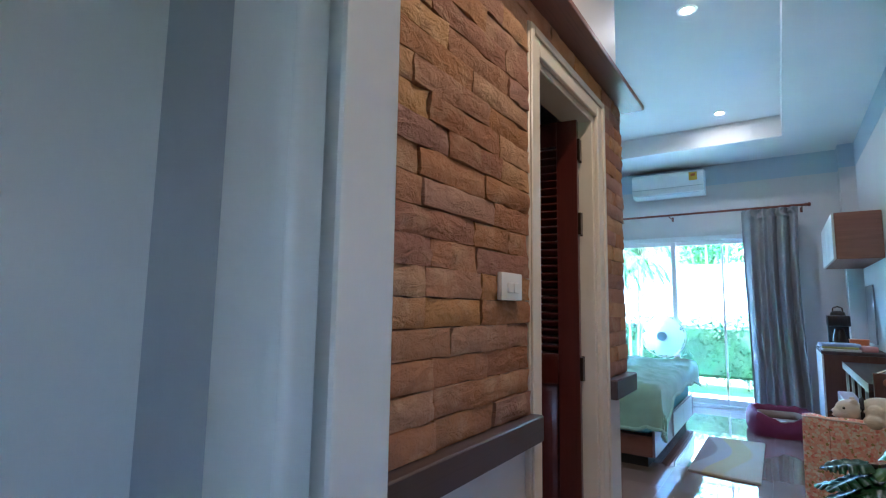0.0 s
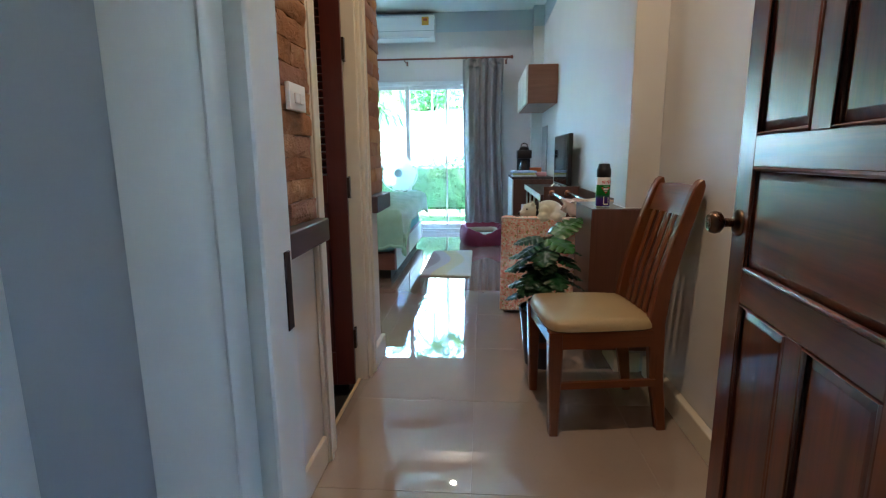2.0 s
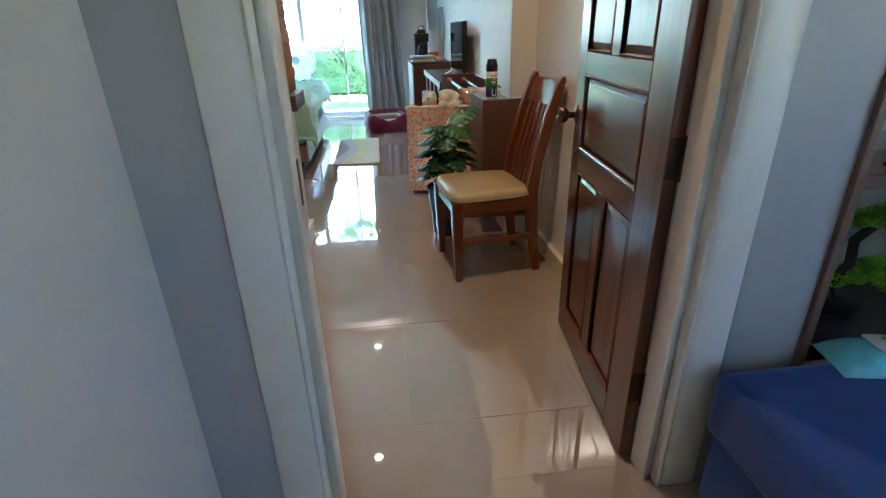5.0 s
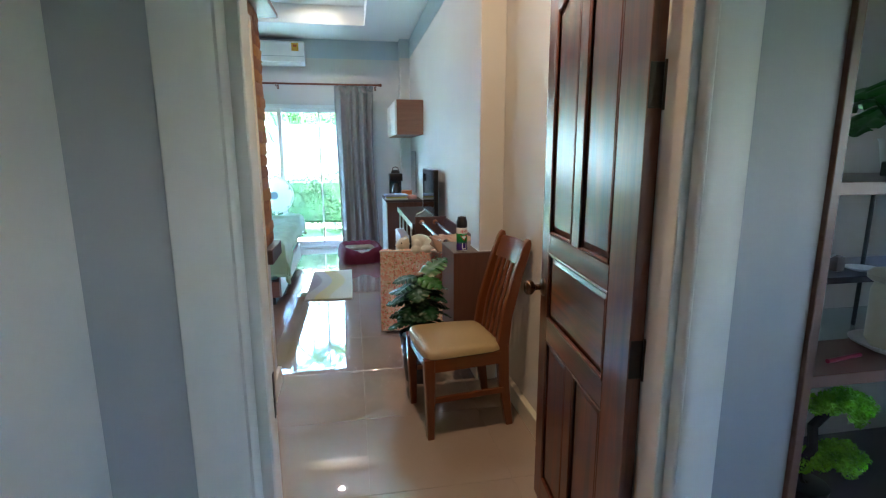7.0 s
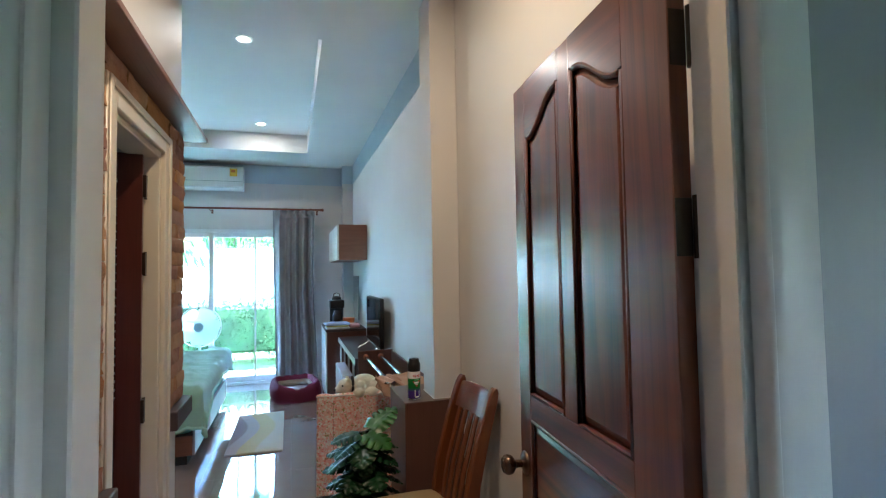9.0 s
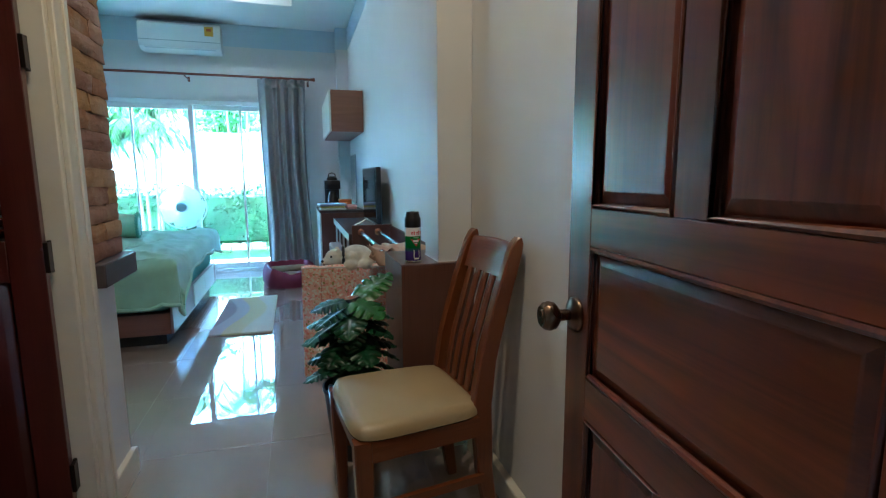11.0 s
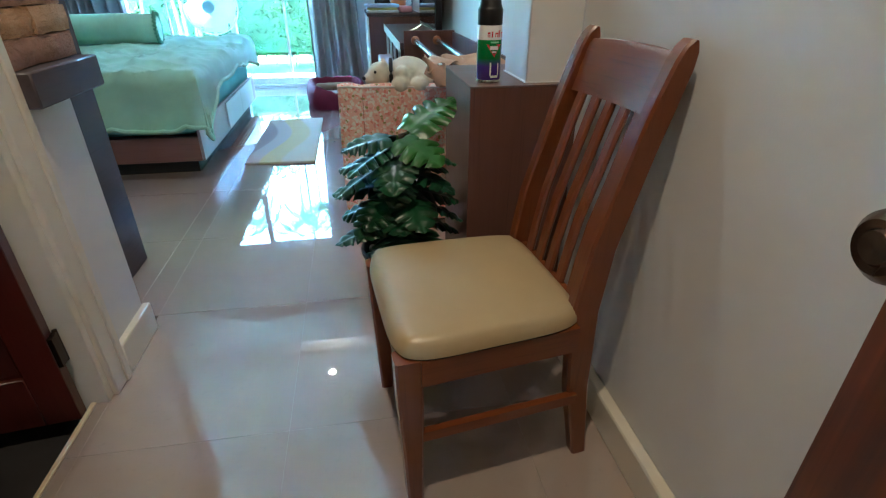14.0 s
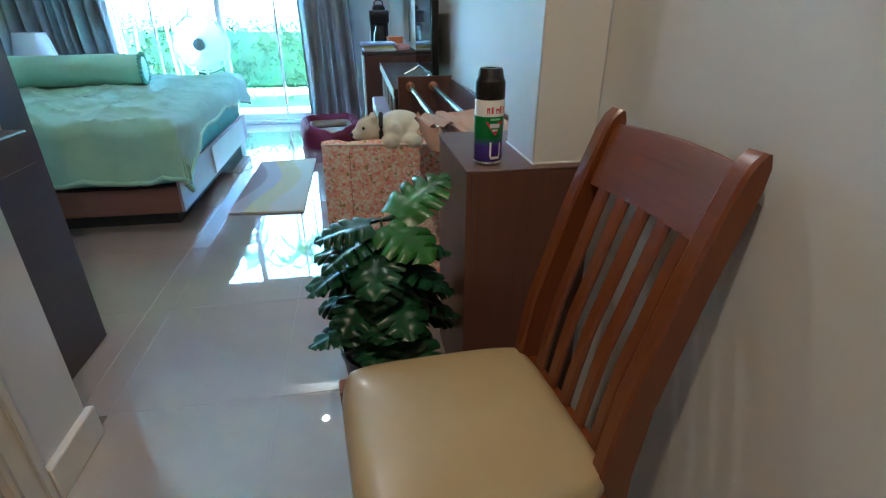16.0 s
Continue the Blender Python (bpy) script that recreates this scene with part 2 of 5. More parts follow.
CHAIR_WOOD = wood("chair_hardwood", (0.120, 0.0275, 0.0036), (0.200, 0.052, 0.0070), 0.30, 2, 0.25, 1.0, 0.45)
LAMINATE = wood("brown_laminate", (0.090, 0.035, 0.023), (0.155, 0.068, 0.045), 0.42, 2, 0.1, 0.8, 0.5)
LAMINATE_DARK = wood("dark_brown_board", (0.050, 0.034, 0.034), (0.085, 0.058, 0.056), 0.45, 1, 0.1, 0.8, 0.4)
BLACK = plain("black_plastic", (0.012, 0.012, 0.013), 0.3, relief=0.02)
BLACK_MATT = plain("black_matt", (0.02, 0.019, 0.018), 0.6)
WHITE_PLASTIC = plain("white_plastic", (0.78, 0.78, 0.76), 0.35, var=0.03, relief=0.02)
DARK_METAL = plain("dark_bronze", (0.055, 0.042, 0.034), 0.35, 1.0)
KNOB_METAL = plain("antique_bronze", (0.13, 0.085, 0.058), 0.26, 1.0, var=0.25)
STEEL = plain("brushed_steel", (0.66, 0.66, 0.66), 0.25, 1.0)
ALU = plain("white_aluminium", (0.78, 0.80, 0.80), 0.35, var=0.03)
PANE = glass("window_glass", (0.80, 0.965, 0.95))

# ---- the building ----
H = 2.93          # ceiling
XR = 1.315        # right wall of corridor and bedroom
YW = 7.17         # window wall, inner face
XL = -2.40        # bedroom's left wall

setting("wall_corridor", boxes((-0.12, -0.02, 0.73, 1.783, -0.1, H), (-0.12, -0.02, 2.40, 2.705, -0.1, 2.13), (-0.12, -0.02, 2.40, 2.78, 2.13, H), (-0.12, -0.02, 1.783, 2.40, 1.965, H)),
        WALL, "white painted corridor wall beside the bathroom door", "wall")
setting("wall_bathroom_end", boxes((XL, -0.12, 2.605, 2.705, 0, 2.13), (XL, -0.12, 2.605, 2.78, 2.13, H)), WALL, "white painted wall behind the wardrobe", "wall")
setting("wall_right", boxes((XR + 0.02, XR + 0.1, 0.73, 2.60, 0, H), (XR, XR + 0.1, 2.60, YW + 0.13, 0, H)), WALL, "white painted wall along corridor and bedroom", "wall")
setting("wall_pillar", boxes((1.19, XR + 0.019, 2.53, 2.74, 0, H), (1.18, XR, 6.98, YW, 0, H), bevel=0.003), WALL, "white painted wall pillar", "pillar")
setting("wall_window", boxes((XL - 0.1, -1.60, YW, YW + 0.13, -0.2, H), (0.58, XR + 0.1, YW, YW + 0.13, -0.2, H), (-1.60, 0.58, YW, YW + 0.13, 2.06, H), (-1.60, 0.58, YW, YW + 0.13, -0.2, -0.005)),
        WALL, "white painted wall round the garden door", "wall")
setting("wall_left", boxes((XL - 0.1, XL, 2.68, YW + 0.13, 0, H)), WALL, "white painted wall at the head of the bed", "wall")
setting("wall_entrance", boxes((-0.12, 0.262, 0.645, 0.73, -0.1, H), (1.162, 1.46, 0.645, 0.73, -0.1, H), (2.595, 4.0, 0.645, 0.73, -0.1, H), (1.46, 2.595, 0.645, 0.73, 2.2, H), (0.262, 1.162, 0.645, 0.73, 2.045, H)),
        ENTRY_WALL, "grey wall round the doorway, darker than the front-room wall", "wall")
setting("wall_front_left", boxes((-0.12, 0.018, -3.2, 0.645, -0.1, H)), FRONT_WALL, "pale grey painted wall of the front room", "wall")
# the gap in the side wall is added to let light onto the shelf
setting("wall_alcove", boxes((1.417, 2.7, 1.7, 1.8, -0.1, H), (2.6, 2.7, 0.73, 1.0, -0.1, H), (2.6, 2.7, 1.28, 1.7, -0.1, H), (2.6, 2.7, 1.0, 1.28, -0.1, 1.2), (2.6, 2.7, 1.0, 1.28, 1.6, H)), FRONT_WALL, "pale grey wall behind the open shelf", "wall")
# openings in these two walls are added, sized to light the front room
setting("wall_front_right", boxes((4.0, 4.1, -3.2, -2.0, -0.1, H), (4.0, 4.1, -1.2, 0.73, -0.1, H), (4.0, 4.1, -2.0, -1.2, -0.1, 1.2), (4.0, 4.1, -2.0, -1.2, 1.75, H)), FRONT_WALL, "pale painted wall of the front room", "wall")
setting("wall_front_back", boxes((-0.12, 1.9, -3.3, -3.2, -0.1, H), (2.25, 4.1, -3.3, -3.2, -0.1, H), (1.9, 2.25, -3.3, -3.2, -0.1, 1.25), (1.9, 2.25, -3.3, -3.2, 1.7, H)), FRONT_WALL, "pale painted back wall of the front room", "wall")
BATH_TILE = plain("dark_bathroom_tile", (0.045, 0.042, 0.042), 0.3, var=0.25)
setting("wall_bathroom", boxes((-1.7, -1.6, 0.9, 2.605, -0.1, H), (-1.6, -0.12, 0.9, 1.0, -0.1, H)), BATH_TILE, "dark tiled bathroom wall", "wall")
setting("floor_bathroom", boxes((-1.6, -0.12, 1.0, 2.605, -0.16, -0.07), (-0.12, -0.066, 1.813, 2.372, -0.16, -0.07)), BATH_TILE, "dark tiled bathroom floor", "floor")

# ceiling with the raised tray over the bedroom
TX0, TX1, TY0, TY1, TZ = -1.75, 0.69, 3.25, 6.34, 3.15
setting("ceiling", boxes((XL - 0.1, XR + 0.1, 0.73, TY0, H, H + 0.06), (XL - 0.1, XR + 0.1, TY1, YW + 0.13, H, H + 0.06), (XL - 0.1, TX0, TY0, TY1, H, H + 0.06), (TX1, XR + 0.1, TY0, TY1, H, H + 0.06),
        (TX0 - 0.06, TX1 + 0.06, TY0 - 0.06, TY1 + 0.06, TZ, TZ + 0.08), (TX0 - 0.06, TX0, TY0, TY1, H + 0.06, TZ), (TX1, TX1 + 0.06, TY0, TY1, H + 0.06, TZ), (TX0, TX1, TY0 - 0.06, TY0, H + 0.06, TZ), (TX0, TX1, TY1, TY1 + 0.06, H + 0.06, TZ)),
        CEIL, "white painted ceiling with a raised tray", "ceiling")
setting("ceiling_front", boxes((-0.12, 4.1, -3.3, 0.73, H, H + 0.06), (XR + 0.1, 2.7, 0.73, 1.8, H, H + 0.06)), CEIL, "white painted ceiling of the front room", "ceiling")
# out of view; the long front overhang is added to keep sun out
setting("roof", boxes((XL - 0.5, 4.4, -5.6, YW + 0.25, 3.3, 3.4)), GROUT, "unseen flat roof slab, lengthened in front to block the sun", "roof")

# pale blue band under the ceiling
setting("trim_wall_band", boxes((XR - 0.003, XR, 2.745, 6.978, 2.68, H), (1.177, 1.18, 6.98, YW - 0.003, 2.68, H), (1.18, XR - 0.003, 6.977, 6.98, 2.68, H), (XL, 1.177, YW - 0.003, YW, 2.68, H)), BAND, "pale blue painted band under the ceiling", "wall band")

# baseboards
setting("baseboard", boxes((XR - 0.014, XR + 0.019, 0.745, 2.49, 0.0, 0.10), (XR - 0.014, XR - 0.001, 2.885, 6.97, 0, 0.10), bevel=0.004), CREAM, "cream baseboard along the wall", "baseboard")
setting("baseboard_left", boxes((-0.021, -0.005, 0.745, 1.704, 0.0, 0.105), (-0.021, 0.004, 2.482, 2.715, 0, 0.105), bevel=0.004), CREAM, "cream baseboard beside the bathroom door", "baseboard")
setting("baseboard_window", boxes((0.60, 1.17, YW - 0.014, YW - 0.001, 0, 0.10), bevel=0.004), CREAM, "cream baseboard beside the garden door", "baseboard")

# doorway of the front room: jambs with a stop, moulded casings
frame_bm = bmesh.new()
for x0, x1, s in ((0.264, 0.298, 1), (1.126, 1.160, -1)):
    out, face = (x0, x1) if s > 0 else (x1, x0)
    prism([(out, 0.735), (out, 0.673), (out + s * 0.008, 0.673), (face - s * 0.003, 0.661), (face, 0.664), (face, 0.735)], 2.045, None, frame_bm)
bx(frame_bm, 0.298, 1.126, 0.661, 0.735, 2.016, 2.045, bevel=0.003)
entry_frame = setting("door_frame_entrance", frame_bm, TRIM, "white painted door frame with a stop", "door frame")


# cross-section of a moulded casing: width outwards, proud of the wall
CASING = [(0.100, 0.0), (0.100, 0.006), (0.096, 0.009), (0.024, 0.009), (0.012, 0.007), (0.006, 0.003), (0.004, 0.004), (0.002, 0.009), (-0.001, 0.011), (-0.004, 0.010), (-0.007, 0.006), (-0.008, 0.0), (-0.009, -0.020), (0.004, -0.024)]


def casing(name, inner, outer_dir, wall, facing, z1, label):
    """Moulded upright casings: inner edge, direction outwards (+1 or -1), wall plane and facing along y."""
    pts = [(inner + outer_dir * w, wall + facing * d) for w, d in CASING]
    bm = prism(pts, z1)
    return setting(name, bm, TRIM, label, "trim")


casing("trim_casing_left", 0.265, -1, 0.6445, -1, 2.14, "white moulded door casing")
casing("trim_casing_right", 1.159, 1, 0.6445, -1, 2.14, "white moulded door casing")
casing("trim_casing_inside", 0.270, -1, 0.7305, 1, 2.14, "white moulded door casing in the corridor")
casing("trim_casing_inside_right", 1.154, 1, 0.7305, 1, 2.14, "white moulded door casing in the corridor")
setting("trim_casing_head", boxes((0.263, 1.153, 0.628, 0.6445, 2.046, 2.14), (0.263, 1.153, 0.7305, 0.747, 2.046, 2.14), bevel=0.003), TRIM, "white head casing over the doorway", "trim")
part("strike_plate", boxes((0.2965, 0.2995, 0.712, 0.7285, 0.85, 0.945), bevel=0.001), DARK_METAL, entry_frame, "dark metal strike plate")

# bathroom door frame and casing
bf = bmesh.new()
bx(bf, -0.13, -0.018, 1.783, 1.813, -0.03, 1.965, bevel=0.003)
bx(bf, -0.13, -0.018, 2.372, 2.40, -0.03, 1.965, bevel=0.003)
bx(bf, -0.13, -0.018, 1.813, 2.372, 1.937, 1.965, bevel=0.003)
for y0, y1 in ((1.706, 1.790), (2.393, 2.477)):
    bx(bf, -0.019, 0.000, y0, y1, 0, 2.045, bevel=0.004)
    bx(bf, -0.001, 0.008, *((y0 + 0.004, y0 + 0.03) if y0 < 2 else (y1 - 0.03, y1 - 0.004)), 0.002, 2.04, bevel=0.003)
bx(bf, -0.019, 0.000, 1.791, 2.392, 1.961, 2.045, bevel=0.004)
bx(bf, -0.001, 0.008, 1.738, 2.446, 2.012, 2.04, bevel=0.003)
setting("door_frame_bathroom", bf, CREAM, "cream painted frame of the bathroom door", "door frame")
setting("threshold_bathroom", boxes((-0.066, -0.052, 1.813, 2.372, -0.10, 0.003), bevel=0.002), plain("cream_stone_sill", (0.68, 0.55, 0.36), 0.35), "cream stone threshold strip", "threshold")

# ledges and pelmet on the stone-clad wall
LEDGE = LAMINATE_DARK
setting("trim_ledge_1", box(-0.02, 0.036, 0.745, 1.718, 0.79, 0.862, bevel=0.004), LEDGE, "dark brown wooden ledge under the stone", "ledge")
setting("trim_ledge_2", box(-0.16, 0.036, 2.470, 2.800, 0.79, 0.870, bevel=0.004), LEDGE, "dark brown wooden ledge under the stone", "ledge")
PELMET = wood("pelmet_board", (0.15, 0.06, 0.035), (0.24, 0.10, 0.06), 0.4, 1, 0.2)
setting("trim_pelmet", box(-0.02, 0.090, 0.745, 2.855, 2.128, 2.152, bevel=0.003), PELMET, "reddish brown wooden pelmet board over the door", "pelmet")

# garden door: outer frame, sashes and panes
win = setting("window_1", boxes((-1.60, -1.55, YW + 0.02, YW + 0.12, 0, 2.06), (0.53, 0.58, YW + 0.02, YW + 0.12, 0, 2.06), (-1.55, 0.53, YW + 0.02, YW + 0.12, 2.01, 2.06), (-1.55, 0.53, YW + 0.02, YW + 0.12, 0.0, 0.035), bevel=0.004), ALU,
               "white aluminium sliding garden door", "sliding door")


def sash(x0, x1, y, wl, wr):
    part("window_frame", boxes((x0, x0 + wl, y, y + 0.03, 0.036, 2.009), (x1 - wr, x1, y, y + 0.03, 0.036, 2.009), (x0 + wl, x1 - wr, y, y + 0.03, 1.955, 2.009), (x0 + wl, x1 - wr, y, y + 0.03, 0.036, 0.10), bevel=0.003), ALU, win)
    pane = part("pane", boxes((x0 + wl, x1 - wr, y + 0.012, y + 0.018, 0.10, 1.955)), PANE, win)
    pane.visible_shadow = False


sash(-1.55, -0.48, YW + 0.03, 0.045, 0.055)
sash(-0.53, 0.53, YW + 0.075, 0.055, 0.045)
for x in (-1.13, 0.035):
    part("screen_bar", boxes((x - 0.011, x + 0.011, YW + 0.035, YW + 0.055, 0.036, 2.009), bevel=0.002), ALU, win)
    part("pull", boxes((x - 0.014, x + 0.014, YW + 0.015, YW + 0.035, 0.98, 1.08), bevel=0.003), ALU, win)
# frame of the added alcove opening, out of view, a light source for the shelf
setting("window_4", boxes((2.6, 2.7, 1.0, 1.02, 1.2, 1.6), (2.6, 2.7, 1.26, 1.28, 1.2, 1.6), (2.6, 2.7, 1.02, 1.26, 1.2, 1.22), (2.6, 2.7, 1.02, 1.26, 1.58, 1.6)), ALU, "unseen narrow window added to light the open shelf", "window")
# frames of the two added, unseen openings that light the front room
setting("window_2", boxes((4.0, 4.1, -2.0, -1.96, 1.2, 1.75), (4.0, 4.1, -1.24, -1.2, 1.2, 1.75), (4.0, 4.1, -1.96, -1.24, 1.2, 1.24), (4.0, 4.1, -1.96, -1.24, 1.71, 1.75)), ALU, "unseen window added to light the front room from the side", "window")
setting("window_3", boxes((1.9, 1.93, -3.3, -3.2, 1.25, 1.7), (2.22, 2.25, -3.3, -3.2, 1.25, 1.7), (1.93, 2.22, -3.3, -3.2, 1.25, 1.28), (1.93, 2.22, -3.3, -3.2, 1.67, 1.7)), ALU, "unseen window added to light the front room from behind", "window")

# ---- corridor: doors ----


def inset(o, d):
    """An outline moved inwards by d (outline runs counter-clockwise)."""
    out, n = [], len(o)
    for i in range(n):
        a, b, c = Vector(o[i - 1]), Vector(o[i]), Vector(o[(i + 1) % n])
        n1 = Vector((-(b - a).y, (b - a).x)).normalized()
        n2 = Vector((-(c - b).y, (c - b).x)).normalized()
        m = (n1 + n2)
        m = m.normalized() / max(0.4, m.normalized().dot(n1))
        out.append((b.x + m.x * d, b.y + m.y * d))
    return out


def raised_panel(o, y_face, sink=0.014, field=0.027, rise=0.008):
    """A raised and fielded panel in the plane x, z, facing +y."""
    bm = bmesh.new()
    loops = [(o, y_face - sink), (inset(o, 0.010), y_face - sink), (inset(o, 0.014), y_face - sink + 0.002), (inset(o, field), y_face - sink + rise), (inset(o, field + 0.003), y_face - sink + rise + 0.001)]
    rings = [[bm.verts.new((x, y, z)) for x, z in pts] for pts, y in loops]
    n = len(o)
    for a, b in zip(rings, rings[1:]):
        for i in range(n):
            bm.faces.new((a[i], a[(i + 1) % n], b[(i + 1) % n], b[i]))
    bm.faces.new(rings[-1])
    return bm


def bead(o, y, r):
    """A moulding run round an outline."""
    o2 = inset(o, r * 0.7)
    pts = [(x, y, z) for x, z in o2]
    return tube(pts + [pts[0]], r, 8)


def rect(x0, x1, z0, z1):
    return [(x0, z0), (x1, z0), (x1, z1), (x0, z1)]


def arch(x0, x1, z0, z_low, z_high, rising):
    """A panel outline whose top sweeps up in a double curve towards one side."""
    top = []
    for i in range(13):
        u = i / 12
        s = 0.5 - 0.5 * math.cos(math.pi * min(1, max(0, (u - 0.08) / 0.80)))
        top.append((x0 + (x1 - x0) * u, z_low + (z_high - z_low) * (s if rising else 0)))
    if not rising:
        for i in range(13):
            u = i / 12
            s = 0.5 - 0.5 * math.cos(math.pi * min(1, max(0, (1 - u - 0.08) / 0.80)))
            top[i] = (top[i][0], z_low + (z_high - z_low) * s)
    return [(x0, z0), (x1, z0)] + top[::-1]


def entry_door():
    d = thing("panel_door", pose(1.093, 0.748, 0.008, 0, 0, 84.6), "glossy red-brown hardwood panel door, standing open", "door")
    W, Z, t = 0.735, 1.992, 0.035
    for x0, x1 in ((0, 0.138), (0.650, W)):
        part("stile", box(x0, x1, -t, 0, 0, Z, bevel=0.002), DOOR_WOOD, d)
    A, B = (0.138, 0.360), (0.424, 0.650)
    for z0, z1 in ((0, 0.112), (0.685, 0.765), (1.015, 1.085)):
        part("rail", box(0.138, 0.650, -t, 0, z0, z1, bevel=0.0015), wood_cross, d)
    part("mullion", box(0.360, 0.424, -t, 0, 0.112, 0.685, bevel=0.0015), DOOR_WOOD, d)
    part("mullion", box(0.360, 0.424, -t, 0, 1.085, Z, bevel=0.0015), DOOR_WOOD, d)
    outlines = [rect(*A, 0.112, 0.685), rect(*B, 0.112, 0.685), rect(0.138, 0.650, 0.765, 1.015)]
    top_a, top_b = arch(*A, 1.085, 1.830, 1.915, True), arch(*B, 1.085, 1.830, 1.915, False)
    for o, (x0, x1) in ((top_a, A), (top_b, B)):
        crown = [(x0, Z), *sorted(o[2:]), (x1, Z)]
        part("top_rail", prism(crown, t, Matrix.Rotation(radians(90), 4, "X")), wood_cross, d)
    for o in outlines + [top_a, top_b]:
        wd = wood_cross if o is outlines[2] else DOOR_WOOD
        pl = part("panel", raised_panel(o, -0.001), wd, d, smooth=False)
        part("moulding", bead(o, -0.005, 0.007), DOOR_WOOD, pl)
        part("back_panel", prism(o, 0.006, Matrix.Translation((0, -0.020, 0)) @ Matrix.Rotation(radians(90), 4, "X")), DOOR_WOOD, d)
    k = part("knob", lathe([(0.0, 0.072), (0.012, 0.073), (0.014, 0.070), (0.020, 0.071), (0.0265, 0.064), (0.0285, 0.055), (0.026, 0.045), (0.018, 0.038), (0.0115, 0.034), (0.0105, 0.008)][::-1], 32, pose(0.698, 0.0, 0.876, -90), cap=False), KNOB_METAL, d, "antique bronze door knob")
    part("rose", lathe([(0.034, 0.0), (0.034, 0.003), (0.031, 0.007), (0.022, 0.010), (0.014, 0.013), (0.0108, 0.014)], 32, pose(0.698, 0.0, 0.876, -90)), KNOB_METAL, k)
    part("knob", lathe([(0.0105, 0), (0.0105, 0.026), (0.026, 0.037), (0.0285, 0.047), (0.0265, 0.056), (0.012, 0.065)], 24, pose(0.698, -t, 0.876, 90)), KNOB_METAL, d, "antique bronze door knob")
    part("latch_plate", box(W - 0.001, W + 0.0015, -0.029, -0.006, 0.83, 0.95, bevel=0.0008), KNOB_METAL, d)
    for z in (0.20, 0.84, 1.46, 1.775):
        h = part("hinge", boxes((-0.0015, 0.0, -t + 0.002, -0.002, z, z + 0.095), bevel=0.0005), DARK_METAL, d, "dark metal butt hinge")
        part("hinge_leaf", boxes((-0.034, -0.004, -t - 0.0045, -t - 0.0025, z, z + 0.095), bevel=0.0005), DARK_METAL, h)
        part("pin", rod(None, (-0.006, -t - 0.002, z - 0.004), (-0.006, -t - 0.002, z + 0.099), 0.006), DARK_METAL, h)


wood_cross = wood("red_hardwood_rail", (0.042, 0.0074, 0.0026), (0.225, 0.053, 0.0145), 0.32, 0, 0.5, 0.55, 1.0, 1.6)
entry_door()


def bathroom_door():
    d = thing("louvre_door", pose(-0.070, 2.352, -0.005, 0, 0, 187), "dark red hardwood louvre door, swung into the bathroom", "door")
    W, Z, t = 0.52, 1.945, 0.034
    for x0, x1 in ((0, 0.085), (W - 0.085, W)):
        part("stile", box(x0, x1, 0, t, 0, Z, bevel=0.002), BATH_WOOD, d)
    for z0, z1 in ((0, 0.16), (0.86, 0.98), (1.84, Z)):
        part("rail", box(0.085, W - 0.085, 0, t, z0, z1, bevel=0.002), BATH_WOOD, d)
    o = rect(0.085, W - 0.085, 0.16, 0.86)
    part("panel", raised_panel(o, t), BATH_WOOD, d)
    part("back_panel", box(0.085, W - 0.085, 0.004, 0.012, 0.16, 0.86), BATH_WOOD, d)
    for i in range(26):
        z = 1.0 + i * 0.0325
        part("slat", box(0.085, W - 0.085, -0.019, 0.019, -0.003, 0.003, bevel=0.001), BATH_WOOD, d, at=pose(0, t / 2, z, 38))
    for z in (0.18, 0.88, 1.46, 1.77):
        h = part("hinge", boxes((-0.012, 0.0, 0.0, 0.034, z, z + 0.09), bevel=0.001), DARK_METAL, d, "dark metal butt hinge")
        part("pin", rod(None, (-0.006, -0.003, z - 0.003), (-0.006, -0.003, z + 0.093), 0.006), DARK_METAL, h)


bathroom_door()


def light_switch():
    s = thing("light_switch", pose(-0.002, 1.555, 1.214), "white plastic light switch plate on the stone wall", "light switch")
    part("plate", box(0.006, 0.020, -0.060, 0.060, -0.036, 0.036, bevel=0.004, seg=2), WHITE_PLASTIC, s)
    for y0 in (-0.030, 0.004):
        part("rocker", box(0.019, 0.025, y0, y0 + 0.030, -0.017, 0.010, bevel=0.002), WHITE_PLASTIC, s)


light_switch()

# ---- corridor: chair, cabinet, plant ----


def sweep_rect(path, wide, n=1):
    """A bar of chamfered square section along points (x, z, depth) in the plane y = 0."""
    bm = bmesh.new()
    rings = []
    for i, (x, z, d) in enumerate(path):
        a, b = path[max(i - 1, 0)], path[min(i + 1, len(path) - 1)]
        t = Vector((b[0] - a[0], b[1] - a[1])).normalized()
        nx, nz = t.y, -t.x
        c = 0.005
        h, w = d / 2, wide / 2
        sec = [(-h + c, -w), (h - c, -w), (h, -w + c), (h, w - c), (h - c, w), (-h + c, w), (-h, w - c), (-h, -w + c)]
        rings.append([bm.verts.new((x + nx * p, q, z + nz * p)) for p, q in sec])
    for a, b in zip(rings, rings[1:]):
        for i in range(8):
            bm.faces.new((a[i], a[(i + 1) % 8], b[(i + 1) % 8], b[i]))
    bm.faces.new(rings[0][::-1]), bm.faces.new(rings[-1])
    return bm


VINYL = plain("beige_vinyl", (0.41, 0.305, 0.158), 0.30, var=0.08, fine=420, coarse=5, relief=0.10, coat=0.25)


